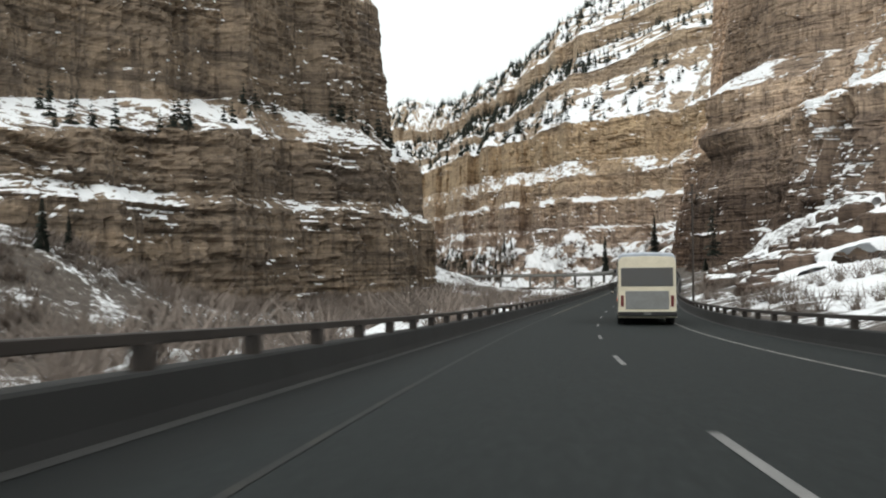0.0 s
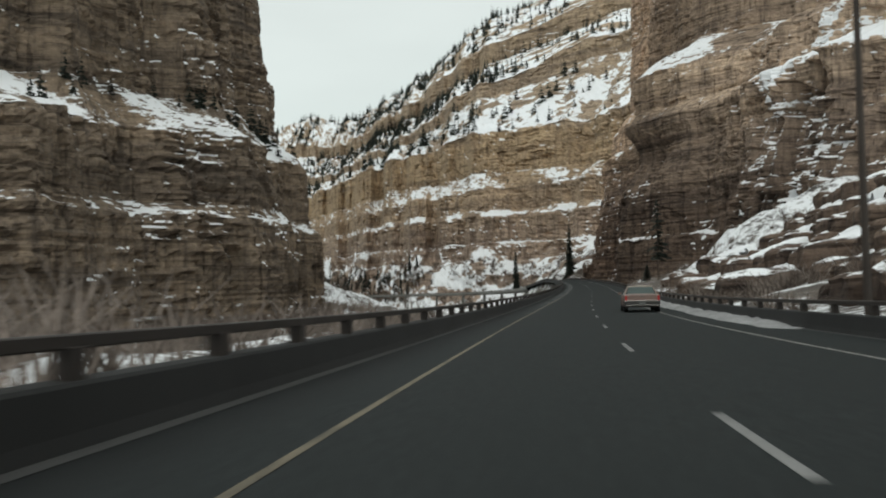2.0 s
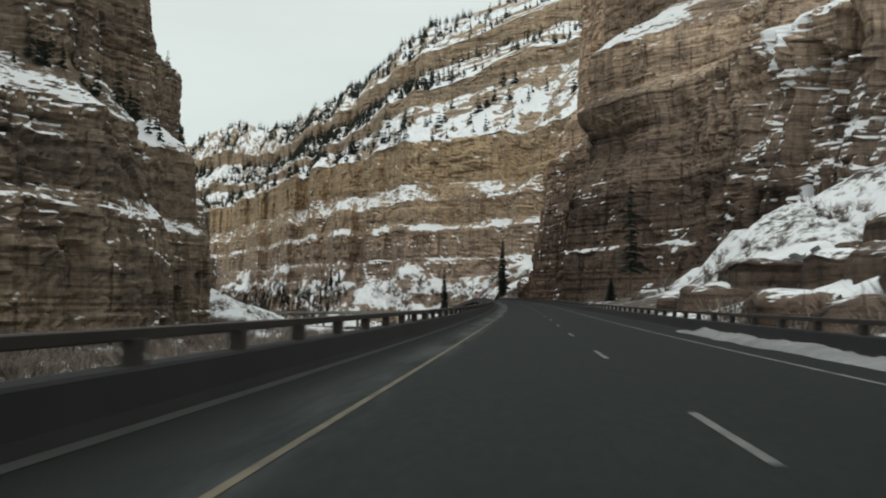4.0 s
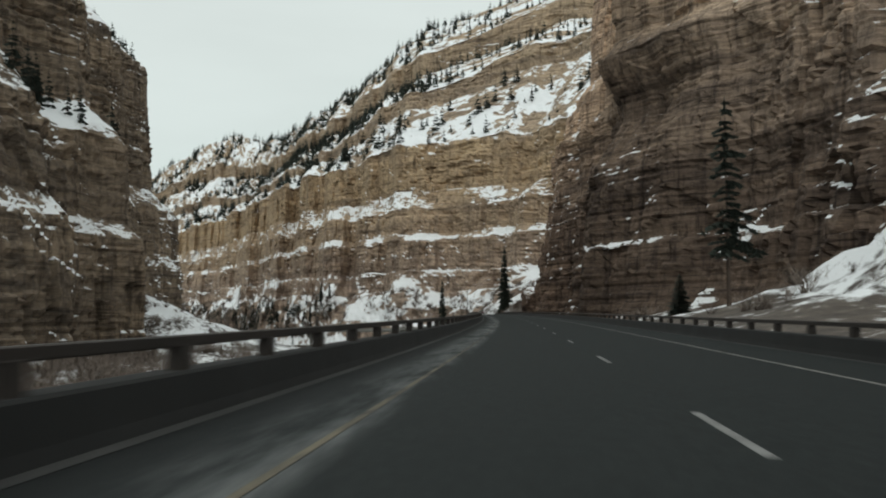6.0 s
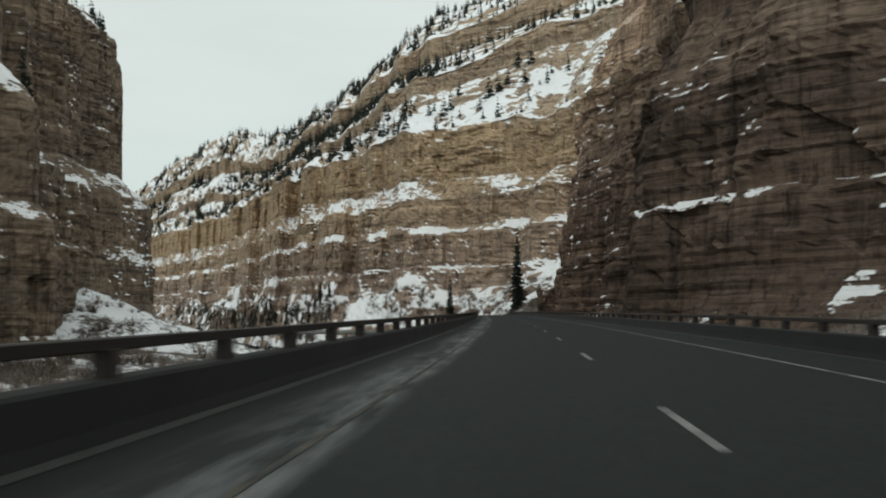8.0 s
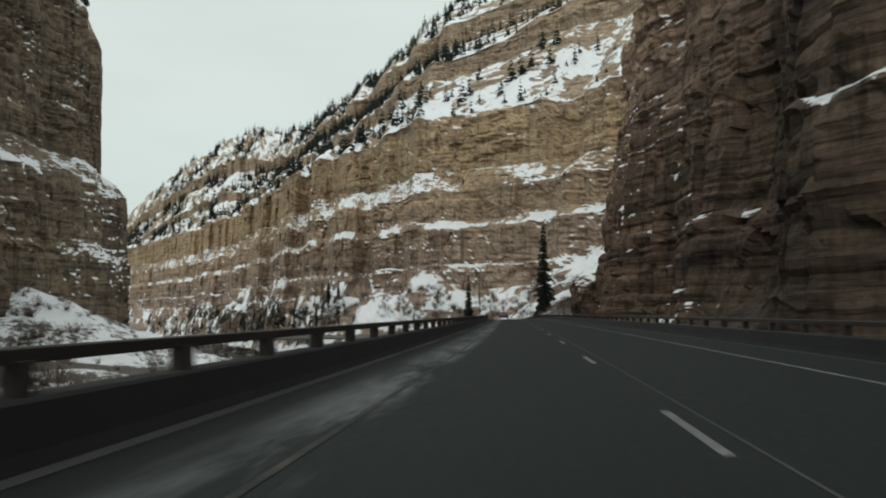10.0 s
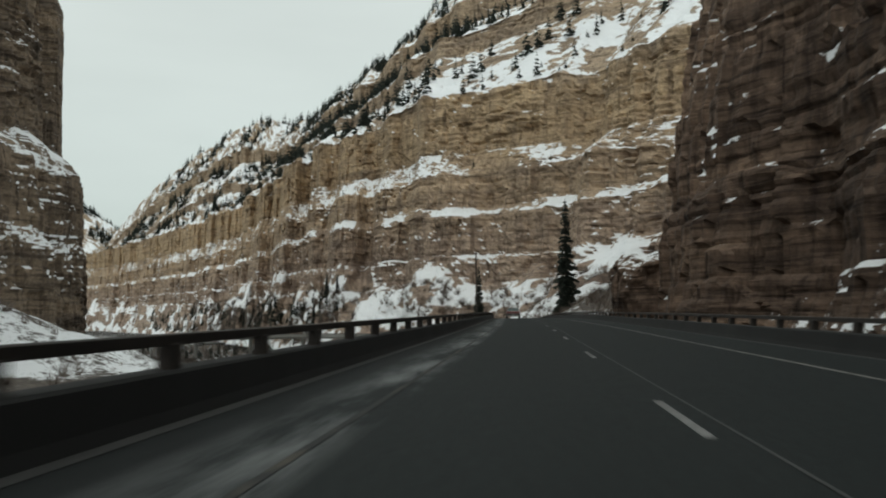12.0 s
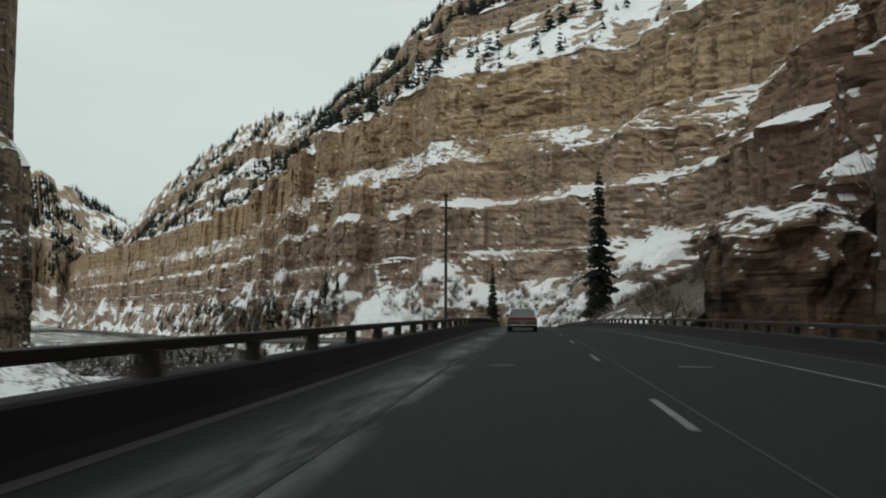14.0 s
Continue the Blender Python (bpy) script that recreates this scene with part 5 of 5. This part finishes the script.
def coach(where):
    W, L, H = 1.28, 13.2, 3.28
    bus = tagged(new("coach_bus"), "dirty cream motor coach with dark windows on the road", "bus")

    def ring(y, w, z0, z1, r=0.22):
        half = [(w, z0), (w, z1 - r), (w - r * 0.12, z1 - r * 0.5), (w - r * 0.5, z1 - r * 0.12), (w - r, z1)]
        return [(x, y, z) for x, z in half] + [(0, y, z1 + 0.03)] + [(-x, y, z) for x, z in half[::-1]]

    part("body", loft(bmesh.new(), [ring(0, W * 0.97, 0.5, H - 0.2), ring(0.12, W, 0.34, H - 0.12), ring(L - 0.5, W, 0.34, H - 0.12), ring(L - 0.12, W * 0.985, 0.36, H - 0.2), ring(L, W * 0.93, 0.5, H - 0.45)]), M_CREAM, bus)
    part("roof", loft(bmesh.new(), [ring(0.02, W * 0.985, H - 0.42, H - 0.08, 0.3), ring(0.3, W * 1.008, H - 0.40, H, 0.3), ring(L - 1.0, W * 1.008, H - 0.40, H, 0.3), ring(L - 0.35, W * 0.995, H - 0.42, H - 0.07, 0.3), ring(L - 0.08, W * 0.95, H - 0.5, H - 0.25, 0.2)]), M_SILVER, bus, "silver-blue metal roof")
    for side in (-1, 1):
        x = side * W
        o = 0.012 * side
        def slab(y0, y1, z0, z1, t=0.014):
            return box(bmesh.new(), min(x, x + side * t), max(x, x + side * t), y0, y1, z0, z1)
        part("window_band", slab(0.25, L - 0.22, 1.90, H - 0.36, 0.012), M_BLACK, bus, "black window surround")
        edges = [0.45, 1.95, 3.55, 5.15, 6.75, 8.35, 9.95, 11.45, L - 0.35]
        for a, b in zip(edges, edges[1:]):
            win = part("side_window", slab(a + 0.04, b - 0.04, 2.02, H - 0.42, 0.02), M_DARKGLASS, bus, "smoked side window")
            part("window_bar", slab(a + 0.02, b - 0.02, 1.965, 1.99, 0.03), M_CHARCOAL, win)
        part("gutter", slab(0.2, L - 0.3, H - 0.36, H - 0.33, 0.03), M_CHARCOAL, bus)
        part("belt_rail", slab(0.1, L - 0.35, 1.15, 1.19, 0.022), M_SILVER, bus, "thin bright belt rail")
        part("skirt_band", slab(4.4, L - 2.15, 0.56, 0.72, 0.016), M_BLACK, bus, "black band along the skirt")
        part("lower_skirt", slab(4.4, L - 2.15, 0.30, 0.36, 0.012), M_CREAM, bus)
        for y in (5.0, 6.35, 7.7, 9.05):
            part("bay_door_seam", slab(y - 0.012, y + 0.012, 0.74, 1.14, 0.006), M_CHARCOAL, bus)
        part("vent_panel", slab(7.05, 7.55, 0.78, 1.08, 0.016), M_GREY, bus, "grey vent panel")
        # livery: plain streaming shapes in grey and charcoal
        for y0, y1, za, zb, sl, material in ((6.2, 9.6, 1.22, 1.80, 0.10, M_GREY), (4.7, 6.6, 1.42, 1.68, -0.2, M_CHARCOAL), (8.6, 9.8, 0.80, 1.14, 0.28, M_CHARCOAL), (5.9, 6.9, 0.78, 1.13, 0.26, M_CHARCOAL), (9.3, 10.6, 1.3, 1.62, 0.16, M_GREY)):
            bm = bmesh.new()
            n = 14
            top_ = [(y0 + (y1 - y0) * k / n, zb + sl * (k / n - 0.5) - (zb - za) * 0.42 * (2 * k / n - 1) ** 2) for k in range(n + 1)]
            bot_ = [(y0 + (y1 - y0) * k / n, za + sl * (k / n - 0.5) + (zb - za) * 0.35 * (2 * k / n - 1) ** 2 + 0.04 * math.sin(k * 1.9)) for k in range(n + 1)]
            xs_ = x + side * 0.004
            ring_ = [bm.verts.new((xs_, y, z)) for y, z in top_] + [bm.verts.new((xs_, y, z)) for y, z in bot_[::-1]]
            for k in range(n):
                bm.faces.new((ring_[k], ring_[k + 1], ring_[2 * n - k], ring_[2 * n + 1 - k]))
            part("livery_shape", bm, material, bus)
        for y in (4.6, 8.0, L - 1.0):
            part("marker_lamp", box(bmesh.new(), min(x, x + side * 0.03), max(x, x + side * 0.03), y - 0.035, y + 0.035, 1.07, 1.11, 0.006), M_AMBER, bus, "lit amber marker lamp")
        for y, r in ((L - 1.45, 0.51), (3.7, 0.51), (2.35, 0.51)):
            bm = bmesh.new()
            bmesh.ops.create_cone(bm, cap_ends=True, segments=28, radius1=0.64, radius2=0.64, depth=0.2, matrix=pose(side * (W - 0.088), y, 0.56, 0, 90, 0))
            part("wheel_arch", bm, M_BLACK, bus, "black wheel arch")
            wheel(bus, side * (W - 0.12), y, r, 0.30, side, 0.58)
        part("front_corner", slab(L - 0.78, L - 0.25, 0.42, 1.10, 0.012), M_BLACK, bus, "black panel behind the front corner")
        # hanging mirror on a bent arm
        arm = part("mirror_arm", box(bmesh.new(), min(x, x + side * 0.34), max(x, x + side * 0.34), L + 0.02, L + 0.07, 1.50, 1.55, 0.01), M_BLACK, bus)
        part("mirror", box(bmesh.new(), side * (W + 0.30) - 0.13, side * (W + 0.30) + 0.13, L - 0.02, L + 0.14, 1.58, 2.02, 0.04), M_BLACK, bus, "tall black mirror")
        bm = bmesh.new()
        bmesh.ops.create_uvsphere(bm, u_segments=20, v_segments=12, radius=0.10, matrix=pose(side * (W + 0.28), L + 0.04, 1.47) @ Matrix.Diagonal((1, 0.6, 1, 1)))
        part("convex_mirror", smooth_faces(bm), M_CHROME, bus, "round convex mirror")
        # small flag: red and white bars with a blue field
        flag = part("flag_patch", slab(L - 0.62, L - 0.36, 1.40, 1.60, 0.005), M_FLAGWHITE, bus, "small red, white and blue flag")
        for k in range(4):
            part("stripe", slab(L - 0.62, L - 0.36, 1.405 + k * 0.052, 1.43 + k * 0.052, 0.008), M_FLAGRED, flag)
        part("field", slab(L - 0.47, L - 0.36, 1.505, 1.60, 0.011), M_FLAGBLUE, flag)
    part("windscreen", pane(bmesh.new(), [(W * 0.9, L - 0.02, 1.35), (-W * 0.9, L - 0.02, 1.35), (-W * 0.88, L - 0.12, 2.7), (W * 0.88, L - 0.12, 2.7)], 0.0, 0.03), M_DARKGLASS, bus)
    part("rear_cap", box(bmesh.new(), -W * 0.9, W * 0.9, -0.02, 0.06, 1.75, 2.6, 0.03), M_CHARCOAL, bus, "dark panel across the back")
    part("engine_door", box(bmesh.new(), -W * 0.75, W * 0.75, -0.02, 0.05, 0.72, 1.55, 0.02), M_GREY, bus)
    part("rear_bumper", box(bmesh.new(), -W, W, -0.12, 0.15, 0.42, 0.62, 0.04), M_BLACK, bus)
    for side in (-1, 1):
        part("tail_lamp", box(bmesh.new(), side * W * 0.86 - 0.07, side * W * 0.86 + 0.07, -0.03, 0.06, 0.85, 1.35, 0.015), M_DULLRED, bus)
    part("plate", box(bmesh.new(), -0.16, 0.16, -0.14, -0.115, 0.46, 0.59), M_PLATE, bus)
    bus.matrix_basis = where
    return bus


coach(on_wheels(55.4 - 13.2, 3.65, 13.2))

sedan(on_wheels(752.0, 3.4, 4.6), "pale grey sedan far off on the curving viaduct", M_PALECAR, M_PALECAR, False, M_DULLRED, 4.6, 1.76, 1.40)
